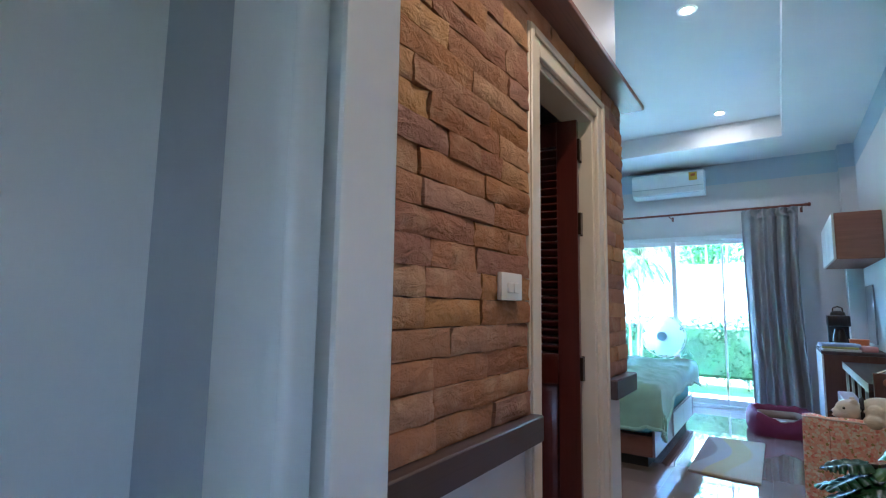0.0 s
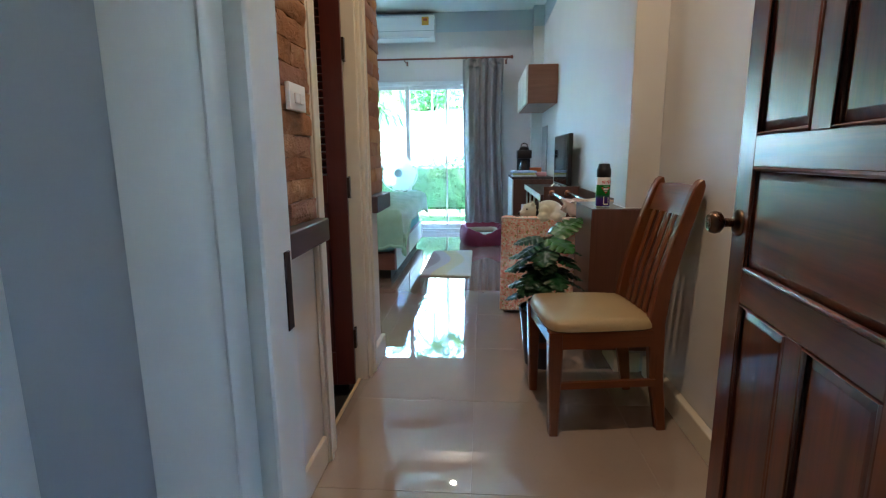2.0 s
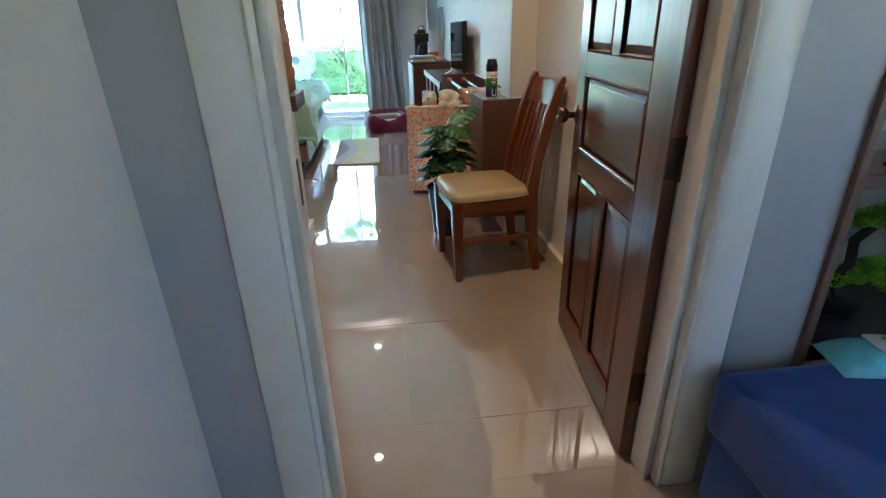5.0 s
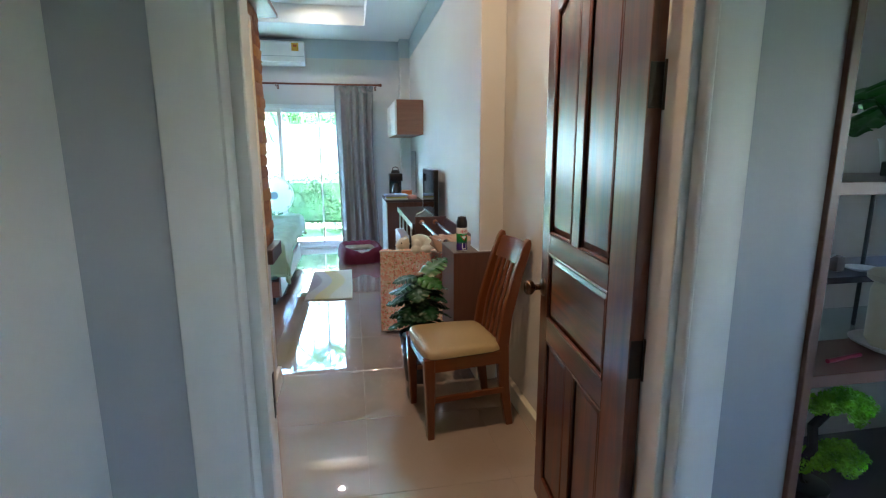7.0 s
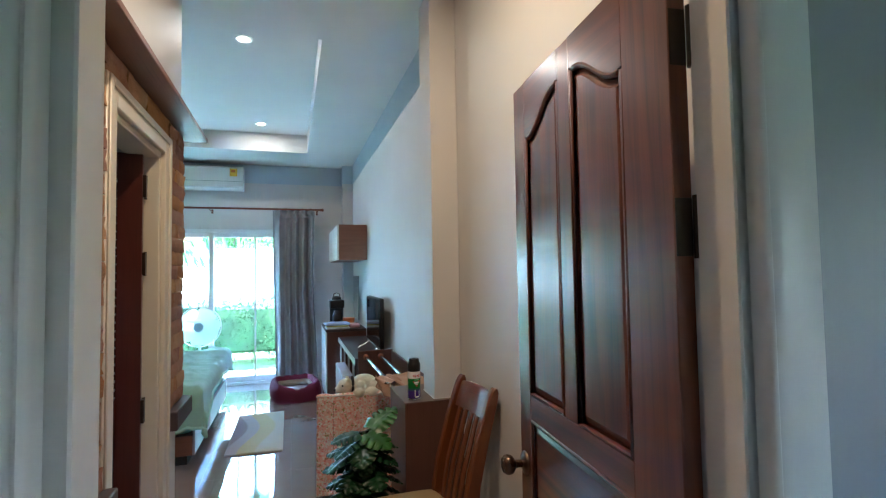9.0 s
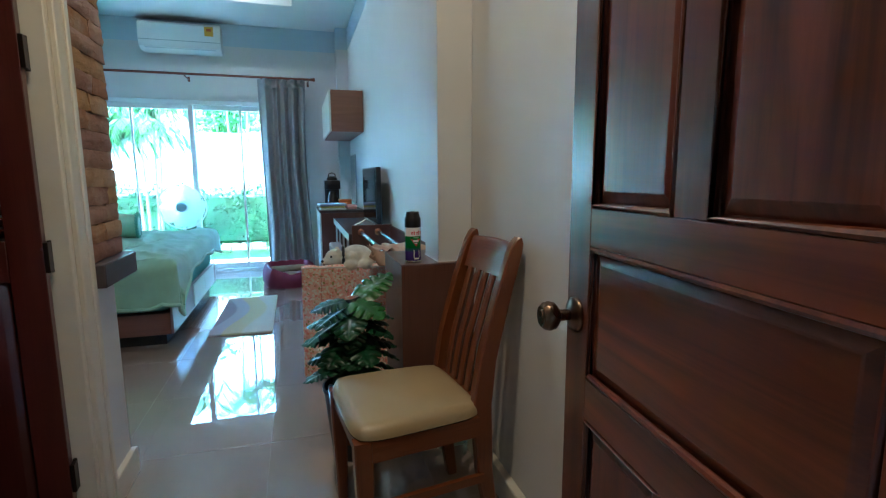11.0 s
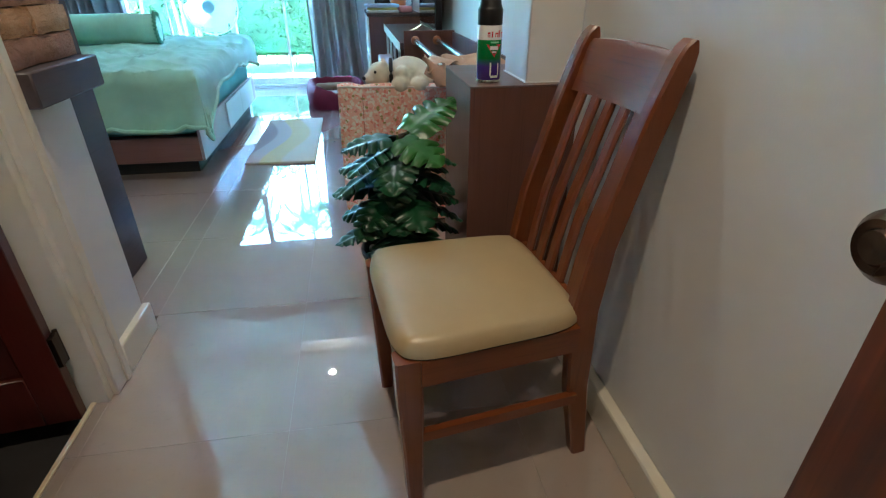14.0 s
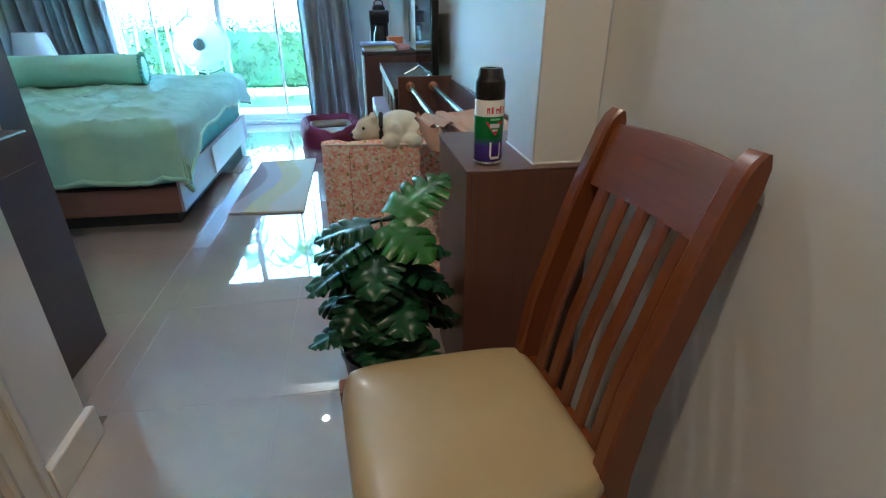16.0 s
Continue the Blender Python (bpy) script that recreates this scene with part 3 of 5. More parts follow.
def back_line(z):
    """How far back the chair's back stands at a height."""
    pts = [(0, 0.222), (0.22, 0.190), (0.43, 0.180), (0.58, 0.200), (0.78, 0.254), (0.90, 0.292), (0.96, 0.312)]
    for (z0, x0), (z1, x1) in zip(pts, pts[1:]):
        if z <= z1:
            return x0 + (x1 - x0) * (z - z0) / (z1 - z0)
    return pts[-1][1]


def dining_chair():
    c = thing("dining_chair", pose(0.983, 2.152, 0, 0, 0, 6.0), "red-brown wooden dining chair with a beige vinyl seat", "chair")
    zs = [0, 0.1, 0.22, 0.33, 0.43, 0.5, 0.58, 0.68, 0.78, 0.86, 0.92, 0.946, 0.961]
    dep = [0.038, 0.045, 0.054, 0.061, 0.065, 0.062, 0.058, 0.055, 0.053, 0.050, 0.045, 0.034, 0.014]
    for y in (-0.170, 0.170):
        part("back_leg", sweep_rect([(back_line(z), z, d) for z, d in zip(zs, dep)], 0.034), CHAIR_WOOD, c, at=pose(0, y, 0, 0.85 if y > 0 else -0.85))
    for y in (-0.190, 0.190):
        part("front_leg", sweep_rect([(-0.203, 0, 0.034), (-0.204, 0.15, 0.042), (-0.206, 0.30, 0.052), (-0.207, 0.412, 0.056)], 0.044), CHAIR_WOOD, c, at=pose(0, y, 0))
    grain = CHAIR_WOOD_X
    part("front_rail", box(-0.222, -0.200, -0.178, 0.178, 0.350, 0.412, bevel=0.002), CHAIR_WOOD_Y, c)
    part("back_rail", box(0.165, 0.190, -0.169, 0.169, 0.350, 0.44, bevel=0.002), CHAIR_WOOD_Y, c)
    for s in (-1, 1):
        part("side_rail", prism([(-0.185, s * 0.196), (-0.185, s * 0.216), (0.160, s * 0.199), (0.160, s * 0.179)], 0.062, pose(0, 0, 0.350)), grain, c)
        part("stretcher", prism([(-0.190, s * 0.192), (-0.190, s * 0.208), (0.182, s * 0.193), (0.182, s * 0.177)], 0.026, pose(0, 0, 0.188)), grain, c)
    # crest rail, bowed a little backwards
    bm = bmesh.new()
    rows = []
    for i in range(13):
        y = -0.146 + 0.292 * i / 12
        bow = 0.014 * (1 - (y / 0.16) ** 2)
        rise = 0.006 * (1 - (y / 0.16) ** 2)
        ring = []
        for z, off in ((0.828, -0.009), (0.828, 0.009), (0.926, 0.010), (0.935 + rise, 0.004), (0.935 + rise, -0.004), (0.926, -0.010)):
            ring.append(bm.verts.new((back_line(z) + bow + off, y, z)))
        rows.append(ring)
    for a, b in zip(rows, rows[1:]):
        for i in range(6):
            bm.faces.new((a[i], a[(i + 1) % 6], b[(i + 1) % 6], b[i]))
    bm.faces.new(rows[0][::-1]), bm.faces.new(rows[-1])
    part("crest_rail", bm, CHAIR_WOOD_Y, c)
    for i in range(5):
        y = -0.108 + 0.054 * i
        bow = 0.012 * (1 - (y / 0.16) ** 2)
        pth = [(back_line(z) + bow * min(1, (z - 0.44) / 0.3), z, 0.014) for z in (0.438, 0.52, 0.6, 0.7, 0.78, 0.830)]
        part("slat", sweep_rect(pth, 0.030), CHAIR_WOOD, c, at=pose(0, y * 1.0, 0))

    def seat_pt(u, v):
        a, b = math.sin(math.pi * (u - 0.5)), math.sin(math.pi * (v - 0.5))
        # squared disc, so that the corners are rounded
        x = a * math.sqrt(max(0, 1 - 0.20 * b ** 6))
        y = b * math.sqrt(max(0, 1 - 0.20 * a ** 6))
        half = 0.222 - 0.022 * (x + 1) / 2
        edge = min(1, (1 - max(abs(a), abs(b))) / 0.17)
        return (-0.026 + x * 0.209, y * half, 0.416 + 0.036 * math.sqrt(1 - (1 - edge) ** 2) + 0.016 * (1 - a * a) * (1 - b * b))

    bm = sheet(28, 28, seat_pt)
    low = sheet(28, 28, lambda u, v: (*seat_pt(u, v)[:2], 0.4135))
    bmesh.ops.recalc_face_normals(bm, faces=bm.faces)
    me = finish("seat", bm, VINYL)
    seat = new("seat", me)
    seat.parent = c
    tagged(seat, "padded beige vinyl seat")
    part("seat_board", low, BLACK_MATT, seat)


CHAIR_WOOD_X = wood("chair_hardwood_side", (0.120, 0.0275, 0.0036), (0.200, 0.052, 0.0070), 0.30, 0, 0.25, 1.0, 0.45)
CHAIR_WOOD_Y = wood("chair_hardwood_rail", (0.120, 0.0275, 0.0036), (0.200, 0.052, 0.0070), 0.30, 1, 0.25, 1.0, 0.45)
dining_chair()


def low_cabinet():
    c = thing("low_cabinet", (1.03, 2.497, 0.12), "dark brown laminate low cabinet built round the wall pillar", "cabinet")
    part("body", boxes((0.001, 0.303, 0.001, 0.379, 0.0, 0.6835), bevel=0.001), LAMINATE, c)
    part("top", boxes((0, 0.303, 0, 0.380, 0.684, 0.688), bevel=0.001), LAMINATE_TOP, c)
    part("sealant", boxes((0.1565, 0.1597, 0.030, 0.243, 0.688, 0.6915), (0.1565, 0.303, 0.0297, 0.0327, 0.688, 0.6915)), WHITE_PLASTIC, c, "white sealant line round the pillar")


LAMINATE_TOP = wood("brown_laminate_top", (0.10, 0.046, 0.034), (0.17, 0.086, 0.062), 0.36, 0, 0.15, 0.8, 0.5)
low_cabinet()
setting("trim_pillar_base", boxes((1.176, 1.189, 2.517, 2.752, 0, 0.10), (1.189, XR - 0.016, 2.517, 2.529, 0, 0.10), bevel=0.003), CREAM, "cream baseboard round the pillar", "baseboard")


def spray_can():
    c = thing("spray_can", pose(1.093, 2.563, 0.809, 0, 0, 0), "black-capped aerosol can with a green and purple label", "spray can")
    r = 0.0325
    part("base_rim", lathe([(0.030, 0), (r, 0.002), (r, 0.006), (r - 0.001, 0.008)], 40), STEEL, c)

    def label(n, l, p):
        tc = n.new("ShaderNodeTexCoord")
        sp = n.new("ShaderNodeSeparateXYZ")
        l.new(tc.outputs["Object"], sp.inputs[0])
        mr = n.new("ShaderNodeMapRange")
        mr.inputs[2].default_value = 0.14
        l.new(sp.outputs[2], mr.inputs[0])
        col = ramp(n, l, mr.outputs[0], [(0.0, (0.045, 0.02, 0.22)), (0.30, (0.06, 0.03, 0.25)), (0.44, (0.015, 0.16, 0.03)), (0.76, (0.02, 0.20, 0.035)), (0.765, (0.75, 0.72, 0.72)), (1.0, (0.78, 0.76, 0.76))])
        l.new(col, p.inputs["Base Color"])
        p.inputs["Roughness"].default_value, p.inputs["Coat Weight"].default_value = 0.25, 0.5

    part("body", lathe([(r - 0.001, 0.008), (r, 0.010), (r, 0.138), (r - 0.002, 0.141)], 40), two_tone("can_label", label), c, "green, purple and white printed label")
    part("cap", lathe([(r - 0.001, 0.141), (r, 0.143), (r, 0.176), (0.0305, 0.180), (0.0285, 0.184), (0.0255, 0.200), (0.0235, 0.2035), (0.012, 0.204), (0.011, 0.199), (0.0, 0.198)], 40), BLACK, c, "black plastic cap")
    red = plain("label_red", (0.55, 0.02, 0.03), 0.3)
    white = plain("label_white", (0.8, 0.8, 0.8), 0.3)

    def wrap(name, outline, mt, grow=0.0004):
        """A printed shape laid round the can: outline as angle and height."""
        bm = bmesh.new()
        vs = [bm.verts.new(((r + grow) * math.cos(a), (r + grow) * math.sin(a), z)) for a, z in outline]
        bm.faces.new(vs)
        part(name, bm, mt, c)

    def quad(name, a0, a1, z0, z1, mt, grow=0.0004, n=8):
        low = [(a0 + (a1 - a0) * i / n, z0) for i in range(n + 1)]
        wrap(name, low + [(a, z1) for a, _ in low[::-1]], mt, grow)

    f = -1.42
    for i, (w, h) in enumerate(((0.20, 0.012), (0.12, 0.014), (0.26, 0.011), (0.14, 0.016), (0.22, 0.012), (0.16, 0.013))):
        a = f - 0.55 + i * 0.30
        quad("print_bar", a, a + 0.06, 0.113, 0.113 + h, red)
        quad("print_bar", a + w - 0.07, a + w, 0.113, 0.110 + h, red)
        quad("print_bar", a, a + w, 0.109 + h, 0.113 + h, red)
    n = 8
    tri = [(f - 0.62 + 1.30 * i / n, 0.096) for i in range(n + 1)]
    wrap("print_triangle", tri + [(f + 0.62 - 0.58 * i / 4, 0.096 - 0.030 * i / 4) for i in range(1, 5)] + [(f + 0.03 - 0.62 * i / 4, 0.066 + 0.028 * i / 4) for i in range(1, 4)], red)
    quad("print_bar", f - 0.33, f + 0.36, 0.083, 0.092, white, 0.0007)
    quad("print_bar", f - 0.16, f + 0.20, 0.076, 0.080, white, 0.0007)
    quad("print_bar", f - 0.3, f + 0.4, 0.099, 0.103, plain("label_pale_green", (0.25, 0.6, 0.3), 0.3))
    quad("print_bar", f - 0.30, f - 0.18, 0.02, 0.052, white)
    quad("print_bar", f - 0.24, f + 0.45, 0.014, 0.02, white)
    quad("print_bar", f + 0.40, f + 0.5, 0.02, 0.05, white)


spray_can()

LEAF = plain("glossy_leaf", (0.015, 0.066, 0.024), 0.31, var=0.55, fine=60, coarse=9, relief=0.15, spec=0.45)
LEAF_YOUNG = plain("young_leaf", (0.040, 0.145, 0.022), 0.33, var=0.4, fine=60, coarse=9, relief=0.15)
STEM = plain("plant_stem", (0.05, 0.12, 0.03), 0.5)


def leaf_mesh(length, width, seed, lobes=5, droop=0.5):
    """A split leaf: heart-shaped, with deep slits between its lobes, cupped and drooping."""
    r = random.Random(seed)
    nu, nv = 96, 6
    ph = r.uniform(0, 1)
    cuts = [r.uniform(0.34, 0.64) for _ in range(lobes * 2 + 4)]
    bm = bmesh.new()
    for side in (-1, 1):
        g = []
        off = r.uniform(-0.1, 0.1)
        for i in range(nu + 1):
            u = i / nu
            w = width / 2 * (math.sin(math.pi * min(1, u * 0.93 + 0.07) ** 0.70)) ** 0.7
            k = u * lobes + off + ph
            fr = k - math.floor(k)
            depth = cuts[int(math.floor(k)) % len(cuts)] * (0 if u < 0.14 or u > 0.90 else 1)
            notch = max(0, 1 - abs(fr - 0.5) / 0.15)
            row = []
            for j in range(nv + 1):
                v = j / nv
                s = v * (1 - depth * notch ** 0.8)
                y = side * w * s
                x = length * (u + 0.26 * s * (1 - u)) - 0.34 * length * s * (1 - u) ** 4
                vein = 0.0028 * math.cos((fr - 0.5) * math.tau) * v
                tip = 0.14 * w * max(0, v - 0.5) * 2
                z = -droop * length * (u ** 2) * 0.5 + 0.26 * w * s - 0.30 * w * s * s - vein - tip
                row.append(bm.verts.new((x, y, z)))
            g.append(row)
        for i in range(nu):
            for j in range(nv):
                q = (g[i][j], g[i + 1][j], g[i + 1][j + 1], g[i][j + 1])
                bm.faces.new(q if side > 0 else q[::-1])
    bmesh.ops.remove_doubles(bm, verts=bm.verts, dist=0.0004)
    return bm


def monstera():
    c = thing("potted_plant", (0.842, 2.612, 0.0), "monstera plant with glossy split leaves in a black pot", "potted plant")
    part("pot", lathe([(0.088, 0.0), (0.092, 0.004), (0.122, 0.285), (0.127, 0.287), (0.127, 0.300), (0.119, 0.300), (0.114, 0.270)], 48, cap=False), plain("black_pot", (0.016, 0.014, 0.013), 0.32, relief=0.05), c, "tapered black plastic pot")
    part("pot_base", lathe([(0.001, 0.002), (0.088, 0.002)], 48, cap=False), BLACK_MATT, c)
    part("soil", lathe([(0.001, 0.268), (0.114, 0.268)], 32, cap=False), BLACK_MATT, c)
    pebble_m = plain("pale_pebble", (0.62, 0.58, 0.52), 0.5, var=0.3)
    r = random.Random(3)
    pm = [finish("pebble", blob(bmesh.new(), (0, 0, 0), (0.016 * r.uniform(0.8, 1.2), 0.011, 0.008), None, 10, 6), pebble_m) for _ in range(4)]
    for i in range(46):
        a, d = r.uniform(0, math.tau), 0.102 * math.sqrt(r.random())
        ob = new("pebble", pm[i % 4])
        ob.matrix_basis = pose(d * math.cos(a), d * math.sin(a), 0.274 + r.uniform(0, 0.008), r.uniform(-20, 20), r.uniform(-20, 20), r.uniform(0, 360))
        ob.parent = c
    # leaves: direction (degrees, -90 faces the doorway), reach, height of the stalk's end, length, width, tilt down
    rows = []
    for z, count, reach, turn in ((0.400, 6, 0.080, 10), (0.450, 6, 0.070, 40), (0.505, 6, 0.070, -5), (0.560, 6, 0.065, 28), (0.610, 5, 0.055, 50), (0.650, 3, 0.03, 75)):
        for k in range(count):
            a = turn + 360 * k / count + r.uniform(-14, 14)
            young = 1 if z > 0.63 and -100 < (a + 180) % 360 - 180 < 60 else 0
            rows.append((a, reach * r.uniform(0.7, 1.2), z + r.uniform(-0.018, 0.018), r.uniform(0.155, 0.19), r.uniform(0.155, 0.185), r.uniform(2, 20), young))
    rows.append((25, 0.05, 0.665, 0.21, 0.19, -34, 1))
    for i, (a, reach, z, ln, wd, tilt, young) in enumerate(rows):
        ca, sa = math.cos(radians(a)), math.sin(radians(a))
        b = Vector((0.02 * math.cos(i * 2.4), 0.02 * math.sin(i * 2.4), 0.268))
        e = Vector((reach * ca * 0.8, reach * sa * 0.8, z))
        mid = b.lerp(e, 0.6) + Vector((0, 0, 0.02))
        part("stalk", tube([b, b.lerp(mid, 0.5), mid, e], 0.0034, 6), STEM, c)
        part("leaf", leaf_mesh(ln * 0.86, wd * 0.84, i + 11, 4 if i % 2 else 5, 0.35), LEAF_YOUNG if young else LEAF, c, at=pose(e.x, e.y, e.z, 0, tilt, a) @ pose(0, 0, 0, r.uniform(-18, 18)))


monstera()

# ---- bedroom: fittings ----


def wardrobe():
    w = thing("wardrobe", (-0.205, 2.78, 0.0), "tall dark brown wardrobe standing behind the stone wall", "wardrobe")
    part("side_panel", box(-0.02, 0, 0, 0.46, 0, 2.5, bevel=0.002), LAMINATE_DARK, w)
    part("body", box(-1.2, -0.021, 0, 0.40, 0, 2.5, bevel=0.002), LAMINATE_DARK, w)
    for x in (-1.19, -0.80, -0.41):
        d = part("door", box(x, x + 0.385, 0.402, 0.42, 0.06, 2.48, bevel=0.002), LAMINATE_DARK, w)
        part("handle", box(x + 0.35, x + 0.36, 0.42, 0.44, 1.0, 1.2, bevel=0.002), STEEL, d)


wardrobe()


def air_conditioner():
    a = thing("air_conditioner", (-0.515, 7.165, 2.56), "white wall-mounted split air conditioner over the garden door", "air conditioner")
    prof = [(0, 0), (0, 0.30), (-0.17, 0.30), (-0.20, 0.27), (-0.21, 0.10), (-0.19, 0.035), (-0.13, 0.0)]
    bm = prism([(y, z) for y, z in prof], 0.83, Matrix.Translation((-0.415, 0, 0)) @ Matrix(((0, 0, 1, 0), (1, 0, 0, 0), (0, 1, 0, 0), (0, 0, 0, 1))), bevel=0.006)
    part("casing", bm, AC_WHITE, a)
    part("flap", box(-0.36, 0.36, -0.214, -0.150, 0.020, 0.030, bevel=0.003), AC_WHITE, a, at=pose(0, 0, 0))
    part("seam", box(-0.41, 0.41, -0.2125, -0.209, 0.096, 0.100), plain("shadow_grey", (0.35, 0.37, 0.38), 0.6), a)
    part("label", box(0.255, 0.345, -0.2125, -0.205, 0.165, 0.265), plain("energy_label", (0.75, 0.42, 0.03), 0.4), a, "yellow energy label")
    part("label_mark", box(0.275, 0.325, -0.2142, -0.212, 0.215, 0.245), plain("label_red_mark", (0.55, 0.12, 0.02), 0.4), a)
    part("top_grille", box(-0.40, 0.40, -0.16, -0.02, 0.299, 0.304), BLACK_MATT, a)


air_conditioner()

BULB = glow("downlight_lens", (1.0, 0.80, 0.55), 2.0)


def downlight(x, y, z):
    d = thing("downlight", (x, y, z), "white recessed ceiling downlight, switched on", "downlight", "ceiling downlights")
    part("ring", lathe([(0.035, -0.001), (0.046, -0.006), (0.058, -0.007), (0.064, -0.003), (0.064, 0.0)], 32, cap=False), WHITE_PLASTIC, d)
    part("lens", lathe([(0.001, -0.003), (0.036, -0.003)], 32, cap=False), BULB, d, "glowing warm lens")


for y in (3.856, 5.965):
    downlight(0.175, y, TZ)
downlight(0.66, 1.45, H)


def curtain(x0, x1, folds, y, z0, z1, seed, drift):
    """Hanging cloth with deep, uneven pleats."""
    r = random.Random(seed)
    ph = [r.uniform(0, 6.28) for _ in range(4)]
    n = folds * 16

    def f(u, v):
        gather = 1 - 0.06 * math.sin(v * math.pi)
        s = (u - 0.5) * gather + 0.5
        x = x0 + (x1 - x0) * s + drift * (1 - v) + 0.012 * math.sin(v * 5 + ph[0])
        k = (u + 0.028 * math.sin(u * 11 + ph[3]) + 0.010 * math.sin(u * 29 + v * 1.5)) * folds * math.tau
        amp = 0.066 * (0.75 + 0.25 * math.sin(u * 9 + ph[1])) * (1.0 if v < 0.93 else 0.7)
        yy = y + amp * math.sin(k + 0.9 * math.sin(v * 2.2 + ph[2]) * math.sin(u * 5)) + 0.010 * math.sin(k * 0.5 + v * 4)
        return (x, yy, z0 + (z1 - z0) * v)

    return sheet(n, 22, f)


CLOTH = plain("grey_curtain_cloth", (0.31, 0.32, 0.34), 0.8, var=0.12, fine=500, coarse=8, relief=0.25, sheen=0.15)
ROD_WOOD = wood("curtain_rod_wood", (0.12, 0.03, 0.015), (0.22, 0.07, 0.03), 0.35, 0, 0.3)


def curtain_set():
    for x0, x1, fl, sd, dr in ((0.265, 0.80, 5, 4, 0.02), (-2.30, -1.42, 9, 7, 0.05)):
        c = thing("curtain", (0, 0, 0), "grey pleated floor-length curtain, drawn aside", "curtain", "window curtains")
        part("cloth", curtain(x0, x1, fl, 6.93, 0.035, 2.285, sd, dr), CLOTH, c)
        part("heading", curtain(x0 + 0.01, x1 - 0.01, fl, 6.925, 2.19, 2.292, sd, 0), CLOTH, c)
        for i in range(fl):
            x = x0 + (x1 - x0) * (i + 0.5) / fl
            part("ring", tube([(x, 6.93 + 0.021 * math.cos(a), 2.305 + 0.021 * math.sin(a)) for a in [k * math.tau / 16 for k in range(17)]], 0.003, 6), ROD_WOOD, c)
    p = thing("curtain_rod", (0, 6.93, 2.305), "reddish wooden curtain rod with turned ends", "curtain rod")
    part("pole", rod(None, (-2.36, 0, 0), (0.87, 0, 0), 0.0135), ROD_WOOD, p)
    part("finial", lathe([(0.010, 0), (0.020, 0.003), (0.020, 0.012), (0.013, 0.016), (0.022, 0.028), (0.022, 0.044), (0.010, 0.052)], 20, pose(0.868, 0, 0, 0, 90)), ROD_WOOD, p)
    for x in (-1.95, -0.49, 0.84):
        part("bracket", boxes((x - 0.006, x + 0.006, -0.012, 0.235, -0.028, -0.016), (x - 0.012, x + 0.012, 0.228, 0.2385, -0.045, 0.01), bevel=0.002), ROD_WOOD, p)


curtain_set()


def wall_cabinet():
    c = thing("wall_cabinet", (0.985, 5.65, 1.595), "brown wall-hung cabinet with pale doors", "cabinet")
    part("body", box(0.02, 0.328, 0, 1.25, 0, 0.395, bevel=0.002), wood("walnut_laminate", (0.20, 0.080, 0.045), (0.32, 0.14, 0.085), 0.4, 0, 0.1), c)
    for i in range(3):
        part("door", box(0, 0.018, 0.005 + i * 0.415, 0.41 + i * 0.415, 0.004, 0.391, bevel=0.002), plain("cream_laminate", (0.84, 0.82, 0.77), 0.35), c, "cream door")


wall_cabinet()


def console():
    c = thing("console_desk", (1.0, 4.22, 0.0), "brown laminate wall desk with a pale front edge", "desk")
    part("top", box(0.0, 0.312, 0.02, 1.52, 0.705, 0.742, bevel=0.002), LAMINATE_DARK, c)
    part("edge", box(-0.004, -0.0005, 0.02, 1.52, 0.690, 0.742), WHITE_PLASTIC, c, "pale edge strip")
    for y in (0.25, 0.62, 1.0, 1.38):
        part("leg", box(0.006, 0.022, y, y + 0.022, 0, 0.704, bevel=0.002), WHITE_PLASTIC, c)
    part("back_panel", box(0.29, 0.312, 0.02, 1.52, 0.05, 0.70), LAMINATE_DARK, c)


console()


def clothes_rack():
    c = thing("clothes_rack", (1.02, 2.885, 0.0), "low brown rack with two steel hanging rails", "clothes rack")
    part("end_panel", box(0.0, 0.290, 1.325, 1.345, 0.0, 0.808, bevel=0.002), LAMINATE, c)
    part("back_panel", box(0.276, 0.290, 0.0, 1.323, 0.10, 0.800, bevel=0.002), LAMINATE, c)
    for x in (0.065, 0.188):
        rl = part("rail", rod(None, (x, 0.0, 0.757), (x, 1.323, 0.757), 0.0125, 16), STEEL, c, "polished steel rail")
        part("flange", lathe([(0.024, 0), (0.024, 0.005), (0.016, 0.008), (0.0125, 0.009)], 20, pose(x, 1.3245, 0.757, 90)), plain("copper_flange", (0.35, 0.14, 0.07), 0.35, 0.6), rl)


clothes_rack()


def television():
    c = thing("television", pose(1.205, 4.275, 0.742, 0, 0, 90.3), "black flat-screen television on a desk", "television")
    part("body", box(0, 0.70, -0.045, -0.006, 0.055, 0.485, bevel=0.006, seg=2), BLACK, c)
    part("screen", box(0.010, 0.690, -0.0065, -0.002, 0.072, 0.476), plain("tv_screen", (0.006, 0.007, 0.008), 0.06, var=0.02, relief=0), c, "glossy dark screen")
    for x in (0.09, 0.60):
        part("foot", tube([(x, 0.085, 0.005), (x, 0.03, 0.03), (x, -0.02, 0.06), (x, -0.05, 0.04), (x, -0.105, 0.005)], 0.007, 8), STEEL, c)


television()


